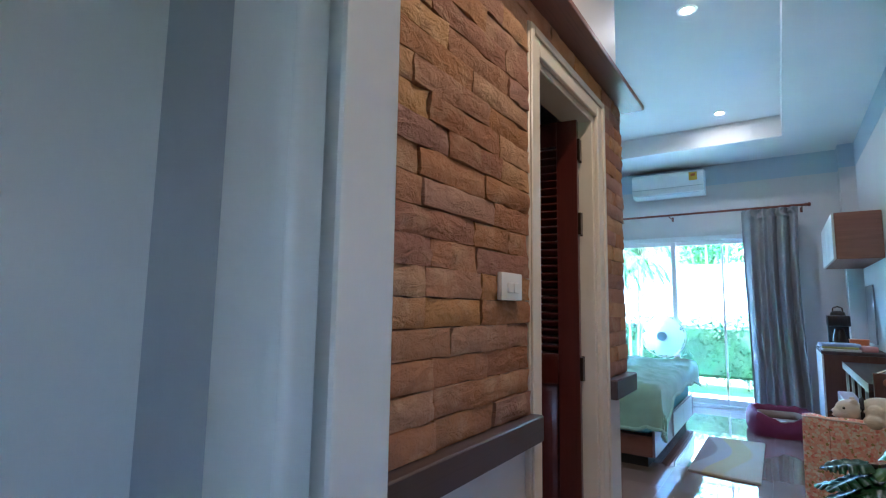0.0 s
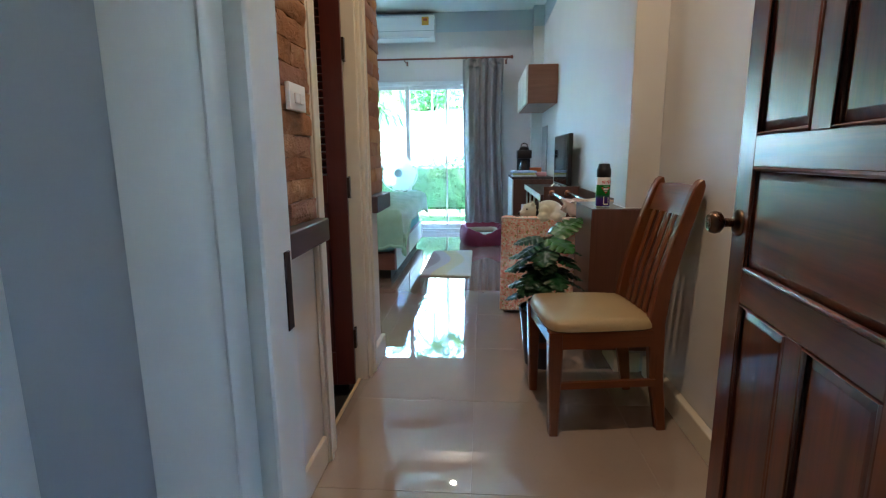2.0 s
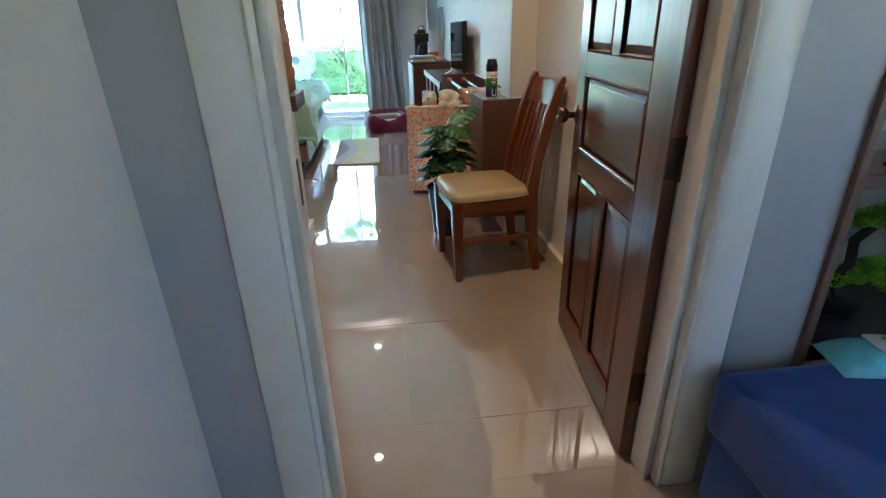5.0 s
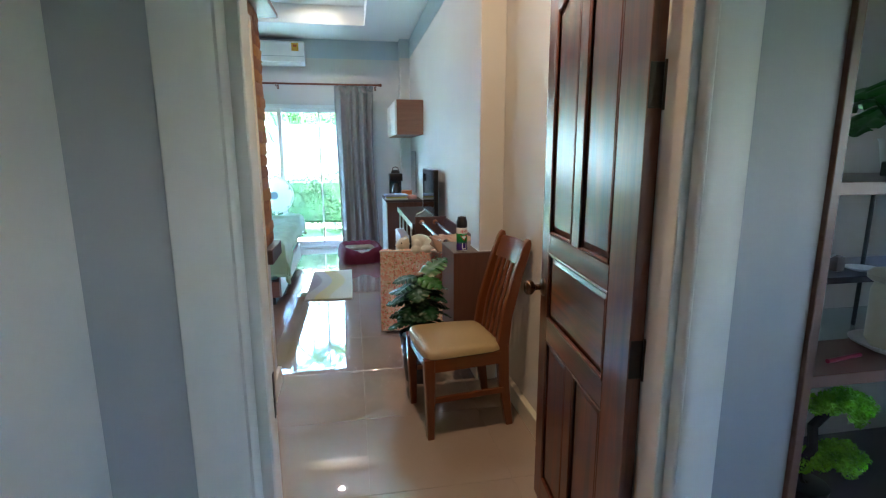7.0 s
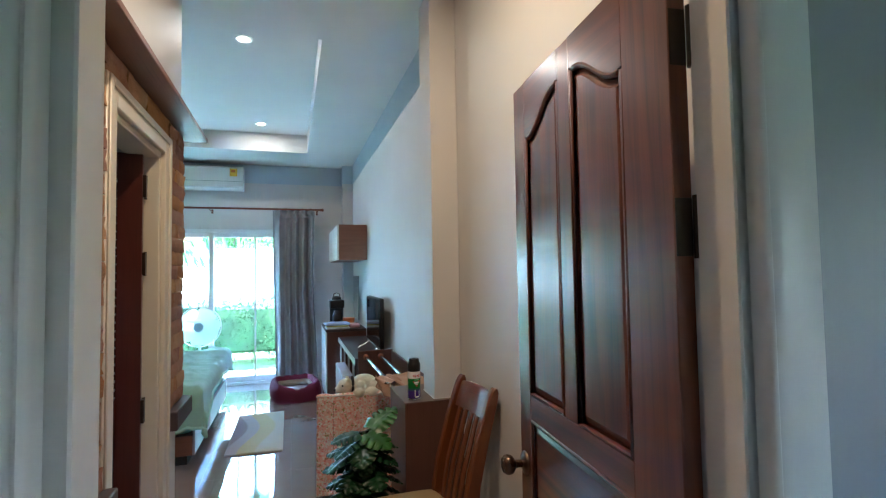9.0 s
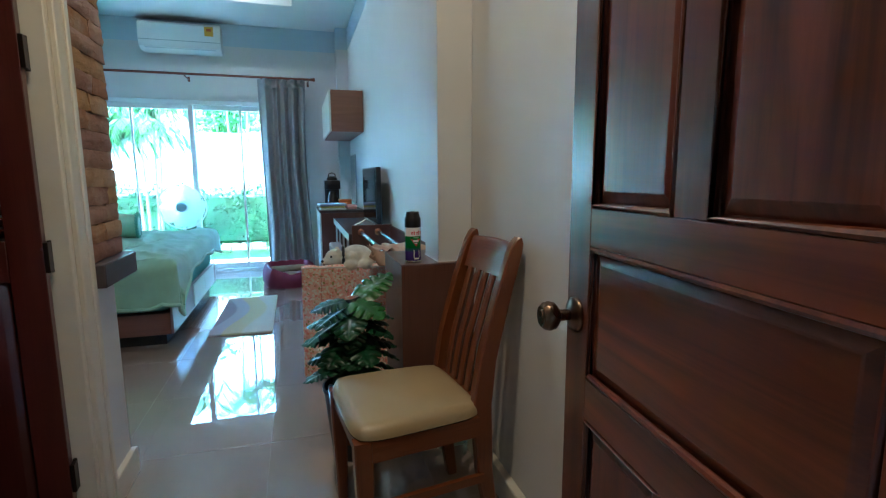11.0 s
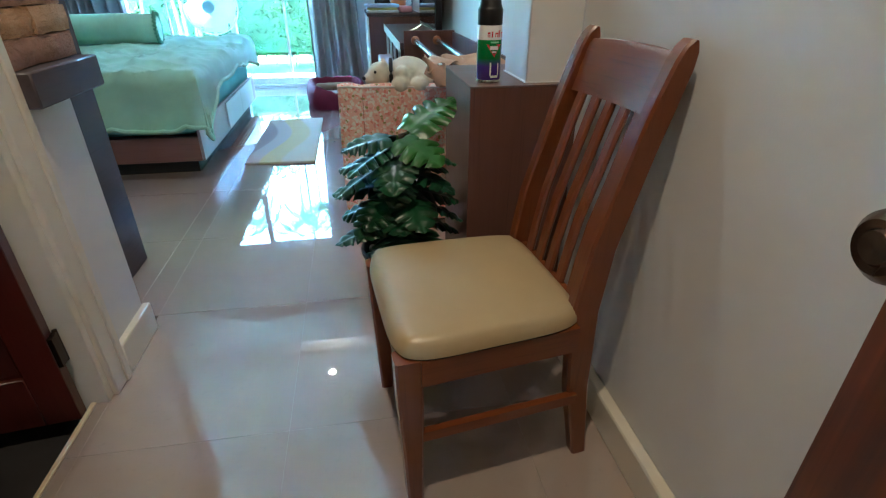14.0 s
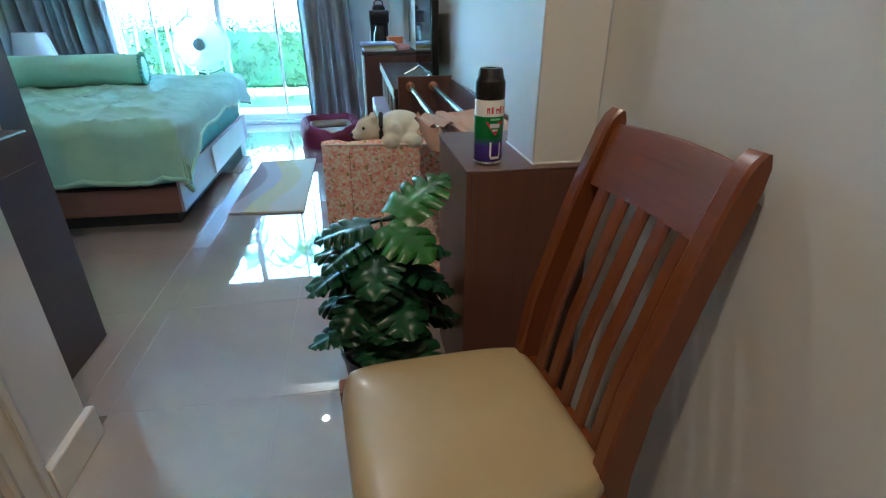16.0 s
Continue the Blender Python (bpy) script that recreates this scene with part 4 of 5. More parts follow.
def towel_cabinet():
    c = thing("side_cabinet", (0.862, 5.76, 0.0), "dark brown cabinet with a pale front", "cabinet")
    part("body", box(0.016, 0.45, 0, 0.80, 0, 0.795, bevel=0.002), LAMINATE, c)
    part("top", box(0.0, 0.45, -0.004, 0.80, 0.797, 0.82, bevel=0.002), LAMINATE_DARK, c)
    for i in range(2):
        part("door", box(0, 0.0145, 0.004 + i * 0.4, 0.396 + i * 0.4, 0.06, 0.79, bevel=0.002), WHITE_PLASTIC, c, "white door")


towel_cabinet()


def folded(name, at, sx, sy, h, colour, label):
    m = plain(name + "_cloth", colour, 0.9, var=0.15, fine=600, relief=0.4, sheen=0.2)
    t = single(name, box(-sx / 2, sx / 2, -sy / 2, sy / 2, 0, h, bevel=h * 0.42, seg=3), m, at, label, "towel", "folded towels")
    return t


folded("folded_towel", pose(1.0, 5.90, 0.8205, 0, 0, 4), 0.26, 0.20, 0.022, (0.75, 0.75, 0.72), "white folded towel on the cabinet")
folded("folded_towel", pose(1.0, 5.905, 0.843, 0, 0, -3), 0.25, 0.19, 0.018, (0.62, 0.58, 0.20), "yellow folded towel on the stack")
folded("folded_towel", pose(0.995, 5.90, 0.8615, 0, 0, 6), 0.27, 0.20, 0.026, (0.46, 0.56, 0.80), "pale blue folded towel on the stack")
folded("folded_towel", pose(1.19, 5.93, 0.8205, 0, 0, 12), 0.11, 0.14, 0.05, (0.72, 0.36, 0.36), "pink folded cloth beside the towels")
single("storage_tub", lathe([(0.050, 0), (0.066, 0.004), (0.070, 0.085), (0.073, 0.088), (0.073, 0.096), (0.066, 0.097)], 28), plain("orange_plastic", (0.62, 0.16, 0.03), 0.4), (1.155, 6.12, 0.8205), "orange plastic tub on the cabinet", "tub")


def coffee_maker():
    c = thing("coffee_maker", (1.04, 6.42, 0.8205), "black coffee machine on the cabinet", "coffee machine")
    part("base", box(-0.085, 0.085, -0.11, 0.11, 0, 0.03, bevel=0.006), BLACK, c)
    part("column", box(-0.08, 0.08, 0.02, 0.11, 0.03, 0.24, bevel=0.006), BLACK, c)
    part("head", box(-0.085, 0.085, -0.11, 0.11, 0.20, 0.30, bevel=0.010, seg=2), BLACK, c)
    part("carafe", lathe([(0.045, 0.031), (0.060, 0.05), (0.060, 0.11), (0.040, 0.16), (0.042, 0.175)], 24, pose(0, -0.045, 0)), plain("smoked_glass", (0.03, 0.025, 0.02), 0.08), c)
    part("lid", lathe([(0.06, 0.301), (0.055, 0.33), (0.02, 0.345)], 24), BLACK_MATT, c)
    part("loop", tube([(-0.04, 0, 0.32), (-0.035, 0, 0.37), (0.0, 0, 0.385), (0.035, 0, 0.37), (0.04, 0, 0.32)], 0.006, 8), KNOB_METAL, c)


coffee_maker()
single("wall_mirror", box(0, 0.012, 0, 0.50, 0, 0.55, bevel=0.003), plain("grey_mirror", (0.55, 0.58, 0.60), 0.12, 0.9, var=0.03, relief=0), (1.30, 6.35, 0.86), "grey glass splashback panel on the wall", "wall panel")

# ---- bedroom: things on the floor ----


def floral(n, l, p):
    v = coords(n, l, rnd=False)
    wob = n.new("ShaderNodeVectorMath")
    wob.operation = "MULTIPLY_ADD"
    nz = n.new("ShaderNodeTexNoise")
    nz.inputs["Scale"].default_value = 60
    l.new(v, nz.inputs["Vector"])
    wob.inputs[1].default_value = (0.016, 0.016, 0.016)
    l.new(nz.outputs["Color"], wob.inputs[0])
    l.new(v, wob.inputs[2])
    vo = n.new("ShaderNodeTexVoronoi")
    vo.inputs["Scale"].default_value = 78
    l.new(wob.outputs[0], vo.inputs["Vector"])
    sp = n.new("ShaderNodeSeparateColor")
    l.new(vo.outputs["Color"], sp.inputs[0])
    c = ramp(n, l, sp.outputs[0], [(0.0, (0.82, 0.30, 0.24)), (0.10, (0.92, 0.84, 0.72)), (0.48, (0.85, 0.46, 0.34)), (0.58, (0.40, 0.34, 0.12)), (0.66, (0.90, 0.82, 0.72)), (0.90, (0.78, 0.34, 0.30))])
    c.node.color_ramp.interpolation = "CONSTANT"
    c = mixed(n, l, (0.88, 0.54, 0.42), c, ramp(n, l, vo.outputs["Distance"], [(0.50, 1.0), (0.57, 0.0)]))
    c = mixed(n, l, c, (0.62, 0.22, 0.17), ramp(n, l, noise_of(n, l, v, 130, 3), [(0.58, 0.0), (0.70, 0.55)]))
    l.new(c, p.inputs["Base Color"])
    p.inputs["Roughness"].default_value = 0.85
    bump(n, l, p, noise_of(n, l, v, 16, 3), 0.35, 0.02)


FLORAL = two_tone("floral_quilt_cotton", floral)


def quilted_chest():
    c = thing("padded_quilt", (0.658, 3.43, 0.0), "pink floral padded quilt standing folded over a low board", "quilt")
    part("board", box(0.02, 0.60, 0.025, 0.15, 0.0, 0.585, bevel=0.006), plain("grey_board", (0.30, 0.28, 0.28), 0.7), c, "grey board under the quilt")

    def f(u, v):
        """From the back edge over the top and down the front."""
        x = u * 0.62
        pad = 0.010 * abs(math.sin(max(0, u - 0.17) / 0.83 * math.pi)) ** 0.35 if u > 0.17 else 0.008 * math.sin(u / 0.17 * math.pi)
        d, r = v * 0.78, 0.022
        if d < 0.14:
            y, z, n = 0.165 - d, 0.607 + 0.30 * d, (0, 1)
        elif d < 0.14 + r * 1.57:
            a = (d - 0.14) / r
            y, z, n = 0.025 - r * math.sin(a), 0.649 - r + r * math.cos(a), (-math.sin(a), math.cos(a))
        else:
            e = d - 0.14 - r * 1.57
            y, z, n = 0.003 - 0.03 * e, 0.627 - e, (-1, 0)
            pad *= 1 - 0.8 * math.exp(-((e - 0.27) / 0.012) ** 2)
        w = 0.005 * noise.noise((u * 7, v * 9, 3))
        return (x - 0.01 * v, y + n[0] * (pad + w), max(0.012, z + n[1] * (pad + w) - 0.02 * (u - 0.5)))

    q = part("quilt", sheet(64, 90, f), FLORAL, c, "pink floral padded cotton")
    md = q.modifiers.new("thick", "SOLIDIFY")
    md.thickness, md.offset = 0.012, -1
    thread = plain("seam_thread", (0.50, 0.20, 0.16), 0.9)
    part("seam", tube([(f(0.17, v / 40)[0], f(0.17, v / 40)[1] - 0.001, f(0.17, v / 40)[2]) for v in range(10, 41)], 0.002, 5), thread, q)
    part("piping", tube([(f(u / 20, 0.21)[0], f(u / 20, 0.21)[1] - 0.002, f(u / 20, 0.21)[2] + 0.003) for u in range(21)], 0.0045, 6), plain("pale_piping", (0.80, 0.70, 0.66), 0.8), q, "pale piped edge")


quilted_chest()

PLUSH = plain("cream_plush", (0.80, 0.74, 0.60), 0.95, var=0.12, fine=260, coarse=14, relief=0.9, sheen=0.4)


def bear():
    bm = bmesh.new()
    for c, s, m in (((0.025, 0.01, 0.085), (0.115, 0.085, 0.082), pose(0, 0, 0, 0, 8)), ((-0.135, -0.01, 0.088), (0.068, 0.062, 0.060), None), ((-0.190, -0.02, 0.070), (0.036, 0.032, 0.028), None),
                    ((-0.112, 0.035, 0.142), (0.018, 0.011, 0.018), None), ((-0.118, -0.048, 0.140), (0.018, 0.011, 0.018), None),
                    ((-0.045, -0.085, 0.040), (0.050, 0.048, 0.042), None), ((-0.030, -0.06, 0.075), (0.045, 0.040, 0.056), None), ((0.055, -0.092, 0.038), (0.052, 0.048, 0.039), None), ((0.085, -0.045, 0.065), (0.062, 0.055, 0.060), None),
                    ((0.07, 0.07, 0.035), (0.05, 0.04, 0.035), None), ((-0.04, 0.07, 0.035), (0.05, 0.04, 0.035), None)):
        blob(bm, c, s, m, 24, 14)
    ob = single("plush_bear", bm, PLUSH, pose(0.958, 3.525, 0.618, 0, 0, 6) @ Matrix.Scale(0.84, 4), "cream plush bear with a black ribbon lying on the quilt", "plush toy")
    md = ob.modifiers.new("merge", "REMESH")
    md.mode, md.voxel_size, md.use_smooth_shade = "VOXEL", 0.006, True
    sm = ob.modifiers.new("soft", "SMOOTH")
    sm.iterations, sm.factor = 6, 0.6
    dk = plain("black_felt", (0.012, 0.012, 0.015), 0.7)
    part("nose", blob(bmesh.new(), (-0.222, -0.026, 0.070), (0.012, 0.013, 0.010)), dk, ob)
    part("eye", blob(bmesh.new(), (-0.170, -0.064, 0.104), (0.007, 0.006, 0.008)), dk, ob)
    ring = [(-0.078 + 0.012 * math.cos(k * math.tau / 20), -0.008 + 0.069 * math.cos(k * math.tau / 20), 0.088 + 0.067 * math.sin(k * math.tau / 20)) for k in range(21)]
    part("ribbon", tube(ring, 0.010, 8), dk, ob, "black ribbon")


bear()


def paper_bag():
    KRAFT = plain("kraft_paper", (0.50, 0.29, 0.17), 0.7, var=0.15, fine=200, relief=0.3)
    c = thing("paper_bag", pose(1.135, 3.16, 0.771, 0, 0, 6), "flattened brown paper bag lying on the rails", "paper bag")
    part("body", sheet(18, 14, lambda u, v: (-0.02 + 0.17 * u, -0.22 + 0.38 * v, 0.020 + 0.007 * noise.noise((u * 3, v * 3, 1)) - 0.012 * (1 - u) * v)), KRAFT, c)
    part("underside", sheet(18, 14, lambda u, v: (-0.02 + 0.17 * u, -0.22 + 0.38 * v, 0.001 + 0.003 * noise.noise((u * 3, v * 3, 9)) ** 2)), KRAFT, c)
    part("side", sheet(14, 6, lambda u, v: (-0.022 - 0.012 * math.sin(v * 3.1), -0.22 + 0.38 * u, 0.002 + 0.018 * v)), KRAFT, c)
    part("mouth_fold", sheet(20, 10, lambda u, v: (-0.115 + 0.115 * u, -0.04 + 0.20 * v - 0.03 * u, 0.000 + 0.014 * math.sin(u * 7 + v * 2) ** 2 + 0.012 * u)), KRAFT, c)
    part("mouth_fold", sheet(20, 10, lambda u, v: (-0.105 + 0.095 * u + 0.012 * math.sin(v * 9), -0.20 + 0.17 * v, -0.060 * (1 - u) + 0.012 * math.sin(u * 11 + v * 5))), KRAFT, c)
    part("mouth_fold", sheet(12, 14, lambda u, v: (-0.118 + 0.020 * math.sin(v * 7 + u * 3) + 0.02 * u, -0.20 + 0.34 * v, 0.020 - 0.075 * u + 0.010 * math.sin(v * 13))), KRAFT, c)
    part("handle", tube([(-0.115, -0.06, 0.0), (-0.135, -0.05, -0.02), (-0.135, 0.0, -0.02), (-0.115, 0.03, 0.0)], 0.004, 6), KRAFT, c)


paper_bag()
single("storage_box", box(0.90, 0.992, 4.30, 4.95, 0.0, 0.60, bevel=0.008), plain("lavender_plastic", (0.50, 0.48, 0.60), 0.4), (0, 0, 0), "pale lavender storage box in front of the desk", "storage box")


def rug():
    def bands(n, l, p):
        v = coords(n, l, rnd=False)
        sp = n.new("ShaderNodeSeparateXYZ")
        l.new(v, sp.inputs[0])
        wob = n.new("ShaderNodeMath")
        wob.operation = "SINE"
        k = n.new("ShaderNodeMath")
        k.operation, k.inputs[1].default_value = "MULTIPLY", 4.6
        l.new(sp.outputs[1], k.inputs[0]), l.new(k.outputs[0], wob.inputs[0])
        s = n.new("ShaderNodeMath")
        s.operation, s.inputs[1].default_value = "MULTIPLY_ADD", 0.07
        l.new(wob.outputs[0], s.inputs[0]), l.new(sp.outputs[0], s.inputs[2])
        mr = n.new("ShaderNodeMapRange")
        mr.inputs[1].default_value, mr.inputs[2].default_value = -0.04, 0.46
        l.new(s.outputs[0], mr.inputs[0])
        c = ramp(n, l, mr.outputs[0], [(0.0, (0.30, 0.25, 0.24)), (0.13, (0.33, 0.28, 0.27)), (0.17, (0.50, 0.46, 0.44)), (0.34, (0.52, 0.47, 0.45)), (0.38, (0.62, 0.53, 0.27)), (0.62, (0.64, 0.56, 0.31)), (0.67, (0.66, 0.61, 0.49)), (1.0, (0.66, 0.61, 0.48))])
        c = mixed(n, l, c, (0.3, 0.27, 0.25), ramp(n, l, noise_of(n, l, v, 220, 3), [(0.5, 0.0), (0.8, 0.5)]))
        l.new(c, p.inputs["Base Color"])
        p.inputs["Roughness"].default_value = 0.95
        bump(n, l, p, noise_of(n, l, v, 260, 3), 0.8, 0.006)

    o = [(-0.02, 4.45), (0.43, 4.425), (0.425, 5.64), (-0.01, 5.60)]
    single("rug", prism(o, 0.014, pose(0, 0, 0.0005), bevel=0.005), two_tone("tufted_rug", bands), (0, 0, 0), "pale rug with wavy grey, purple and yellow bands", "rug")


rug()


def pet_bed():
    c = thing("pet_bed", pose(0.54, 6.24, 0, 0, 0, 8), "maroon padded pet bed with a pale lining", "pet bed")
    M = plain("maroon_canvas", (0.16, 0.010, 0.045), 0.7, var=0.2, fine=400, relief=0.35)
    part("cushion", box(-0.20, 0.20, -0.22, 0.22, 0.01, 0.10, bevel=0.04, seg=3), plain("pale_fleece", (0.50, 0.47, 0.46), 0.95, var=0.35, fine=50, relief=0.8), c, "pale patterned fleece cushion")
    ring, thick = [], []
    for k in range(41):
        a = k * math.tau / 40
        ca, sa = math.cos(a), math.sin(a)
        q = (abs(ca) ** 5 + abs(sa) ** 5) ** (-0.2)
        dip = math.exp(-((a - 4.71) / 0.55) ** 2)
        ring.append((0.225 * q * ca, 0.245 * q * sa, 0.075 - 0.018 * dip))
        thick.append(1.0 - 0.25 * dip + 0.05 * math.sin(k * 2.3))
    bm = tube(ring, 0.052, 14, None, thick)
    for v in bm.verts:
        v.co.z = max(0.0, 0.085 + (v.co.z - 0.075) * 2.6)
    part("bolster", bm, M, c, "maroon padded rim")
    part("lining", tube([(x * 0.84, y * 0.84, z + 0.06) for x, y, z in ring], 0.035, 10, None, thick), plain("beige_fleece", (0.36, 0.29, 0.21), 0.95, relief=0.6), c)


pet_bed()


def bed():
    b = thing("bed", (0, 0, 0), "wide bed with a brown wooden base and pale drawers", "bed")
    part("plinth", box(-2.20, -0.27, 4.38, 6.14, 0, 0.085), BLACK_MATT, b)
    part("base", box(-2.30, -0.222, 4.315, 6.20, 0.085, 0.235, bevel=0.003), LAMINATE_LIGHT_X, b, "reddish brown wooden base")
    part("end_panel", box(-0.2215, -0.205, 4.317, 6.198, 0.087, 0.30, bevel=0.002), plain("pale_laminate", (0.38, 0.28, 0.28), 0.35, var=0.06), b)
    for y in (5.02, 5.53):
        part("drawer", box(-0.2045, -0.196, y, y + 0.505, 0.10, 0.285, bevel=0.003), WHITE_PLASTIC, b, "white drawer front")
    SHEET = plain("teal_sheet", (0.28, 0.62, 0.58), 0.8, var=0.1, fine=500, relief=0.2)
    part("mattress", box(-2.25, -0.235, 4.35, 6.17, 0.235, 0.57, bevel=0.05, seg=4), SHEET, b, "mattress in a teal sheet")
    part("headboard", box(-2.39, -2.31, 4.28, 6.24, 0, 1.0, bevel=0.01), LAMINATE, b)


LAMINATE_LIGHT_X = wood("bed_laminate", (0.19, 0.075, 0.05), (0.30, 0.13, 0.085), 0.42, 0, 0.1, 0.7, 0.5)
bed()


def duvet():
    C = plain("sage_cotton", (0.37, 0.585, 0.43), 0.85, var=0.10, fine=450, coarse=7, relief=0.2, sheen=0.2)
    top, xe, yn, yf, rad = 0.615, -0.215, 4.33, 6.18, 0.075

    def bend(s):
        """Past an edge: how far out and how far down."""
        if s <= 0:
            return s, 0.0
        if s < rad * 1.57:
            a = s / rad
            return rad * math.sin(a), rad * (1 - math.cos(a))
        return rad + 0.06 * (s - rad * 1.57), rad + (s - rad * 1.57)

    def f(u, v):
        y_s = yn - 0.35 + (yf + 0.24 - yn + 0.35) * v
        w = (y_s - yn) / (yf - yn)
        over = 0.19 + 0.16 * max(0, 1 - w / 0.24) ** 1.2 + 0.08 * max(0, (min(w, 1) - 0.78) / 0.22) - 0.10 * max(0, w - 1) / 0.13
        x_s = -2.05 + (xe + min(over, 0.37) + 2.05) * u
        ox, dx = bend(x_s - xe)
        x = xe + ox
        if y_s < yn:
            oy, dy = bend(yn - y_s)
            y = yn - oy
        elif y_s > yf:
            oy, dy = bend(y_s - yf)
            y = yf + oy
        else:
            y, dy = y_s, 0.0
            oy = 0
        drop = max(dx, dy) + (0.25 * min(dx, dy) if y_s < yn else 0)
        if ox > 0 and y_s > yf:
            k = max(ox, oy) / math.hypot(ox, oy)
            x, y = xe + ox * k, yf + oy * k
        puff = 0.038 * noise.noise((x_s * 2.6, y_s * 2.6, 0.4)) + 0.008 * noise.noise((x_s * 6, y_s * 3.5, 5))
        puff += 0.026 * (1 - abs(noise.noise((x_s * 3.2 - y_s * 1.5, y_s * 1.7 + 3, 2.2)))) ** 5 + 0.008 * (1 - abs(noise.noise((x_s * 8 + y_s * 3, y_s * 6, 4.7)))) ** 5 - 0.008
        crease = 0.018 * (1 - abs(noise.noise((x_s * 4.5 + y_s * 2.0, y_s * 5 - x_s, 8)))) ** 6
        side = 0.024 * noise.noise((x_s * 4, 1.5, 2)) * min(1, dy / 0.15) + 0.005 * math.sin(x_s * 16 + 2 * math.sin(x_s * 5)) * min(1, dy / 0.2)
        sidex = 0.006 * math.sin(y_s * 13 + 2 * math.sin(y_s * 4)) * min(1, dx / 0.2)
        return (x + sidex, y - (side if y_s < yn else 0), max(0.11, top - drop + puff + crease * (1 if drop < 0.02 else 0.3)))

    ob = single("duvet", sheet(150, 150, f), C, (0, 0, 0), "rumpled sage-green duvet spread over the bed", "duvet")
    md = ob.modifiers.new("thick", "SOLIDIFY")
    md.thickness, md.offset = 0.026, -1
    for run in ([f(1, k / 100) for k in range(101)], [f(k / 100, 0) for k in range(101)]):
        part("hem", tube(run, 0.013, 8), C, ob)
    b = thing("bolster_pillow", pose(-1.20, 5.52, 0.735, 0, 0, 8), "sage-green bolster pillow lying on the duvet", "pillow")
    bm = lathe([(0.01, -0.505), (0.085, -0.50), (0.102, -0.47), (0.108, -0.3), (0.106, 0.0), (0.109, 0.3), (0.102, 0.47), (0.085, 0.50), (0.01, 0.505)], 40, pose(0, 0, 0, 0, 90))
    for v in bm.verts:
        v.co.z = max(v.co.z, -0.098) + 0.006 * noise.noise(v.co * 7)
    part("pillow", bm, C, b)
    for x in (-0.49, 0.49):
        pts = [(x + (0.008 if k % 2 else -0.004), 0.112 * math.cos(k * math.tau / 48), 0.004 + 0.106 * math.sin(k * math.tau / 48)) for k in range(49)]
        part("frill", tube(pts, 0.011, 6), plain("sage_frill", (0.16, 0.34, 0.26), 0.85), b)


duvet()


def bedside():
    n = thing("nightstand", (-2.08, 6.62, 0.0), "brown bedside table against the wall", "nightstand")
    part("body", box(-0.22, 0.22, -0.2, 0.2, 0.05, 0.50, bevel=0.004), LAMINATE, n)
    part("plinth", box(-0.20, 0.20, -0.18, 0.18, 0, 0.05), BLACK_MATT, n)
    l = thing("table_lamp", (-1.93, 6.60, 0.50), "table lamp with a white cloth shade", "lamp")
    part("foot", lathe([(0.07, 0), (0.07, 0.012), (0.02, 0.02), (0.012, 0.06), (0.012, 0.25)], 24), WHITE_PLASTIC, l)
    part("shade", lathe([(0.165, 0.235), (0.12, 0.45)], 36, cap=False), plain("lamp_cloth", (0.68, 0.63, 0.63), 0.9, var=0.05), l, "white cloth shade")


bedside()


def fan():
    c = thing("pedestal_fan", pose(-0.53, 6.52, 0, 0, 0, 0), "white pedestal fan with translucent blades", "fan")
    part("base", lathe([(0.19, 0), (0.20, 0.01), (0.18, 0.03), (0.05, 0.05), (0.03, 0.06)], 40), WHITE_PLASTIC, c)
    part("pole", rod(None, (0, 0, 0.05), (0, 0, 0.80), 0.016), WHITE_PLASTIC, c)
    part("motor", lathe([(0.03, 0.0), (0.065, 0.02), (0.075, 0.08), (0.06, 0.16), (0.03, 0.18)], 28, pose(0, 0.02, 0.85, -90)), WHITE_PLASTIC, c)
    cage = bmesh.new()
    for rr, yy in ((0.235, -0.02), (0.225, -0.065), (0.17, -0.085), (0.10, -0.095), (0.235, 0.01), (0.17, 0.035)):
        tube([(rr * math.cos(k * math.tau / 40), yy, 0.85 + rr * math.sin(k * math.tau / 40)) for k in range(41)], 0.0022 if rr < 0.23 else 0.005, 5, cage)
    for k in range(56):
        a = k * math.tau / 56
        ca, sa = math.cos(a), math.sin(a)
        tube([(0.05 * ca, -0.098, 0.85 + 0.05 * sa), (0.16 * ca, -0.088, 0.85 + 0.16 * sa), (0.225 * ca, -0.062, 0.85 + 0.225 * sa), (0.235 * ca, -0.02, 0.85 + 0.235 * sa)], 0.0016, 4, cage)
    part("cage", cage, WHITE_PLASTIC, c, "white wire cage")
    BL = glass("clear_blue_plastic", (0.78, 0.90, 0.94), 0.45)
    for k in range(5):
        bm = sheet(10, 6, lambda u, v: (0.04 + 0.175 * u, -0.03 + 0.03 * (v - 0.5) + 0.01 * u, (0.07 + 0.15 * math.sin(u * 2.4)) * (v - 0.4)))
        part("blade", bm, BL, c, at=pose(0, 0, 0.85) @ Matrix.Rotation(radians(72 * k + 20), 4, "Y"))
    part("hub", lathe([(0.045, 0), (0.045, 0.03), (0.02, 0.045)], 24, pose(0, -0.02, 0.85, 90)), plain("blue_hub", (0.30, 0.45, 0.62), 0.3), c, "blue hub")
    part("badge", lathe([(0.05, 0), (0.05, 0.006), (0.03, 0.01)], 24, pose(0, -0.094, 0.85, 90)), plain("blue_badge", (0.40, 0.55, 0.68), 0.3), c)


fan()

# ---- garden ----
GRASS = plain("lawn_grass", (0.06, 0.125, 0.025), 0.9, var=0.45, fine=90, coarse=2.5, relief=1.0)
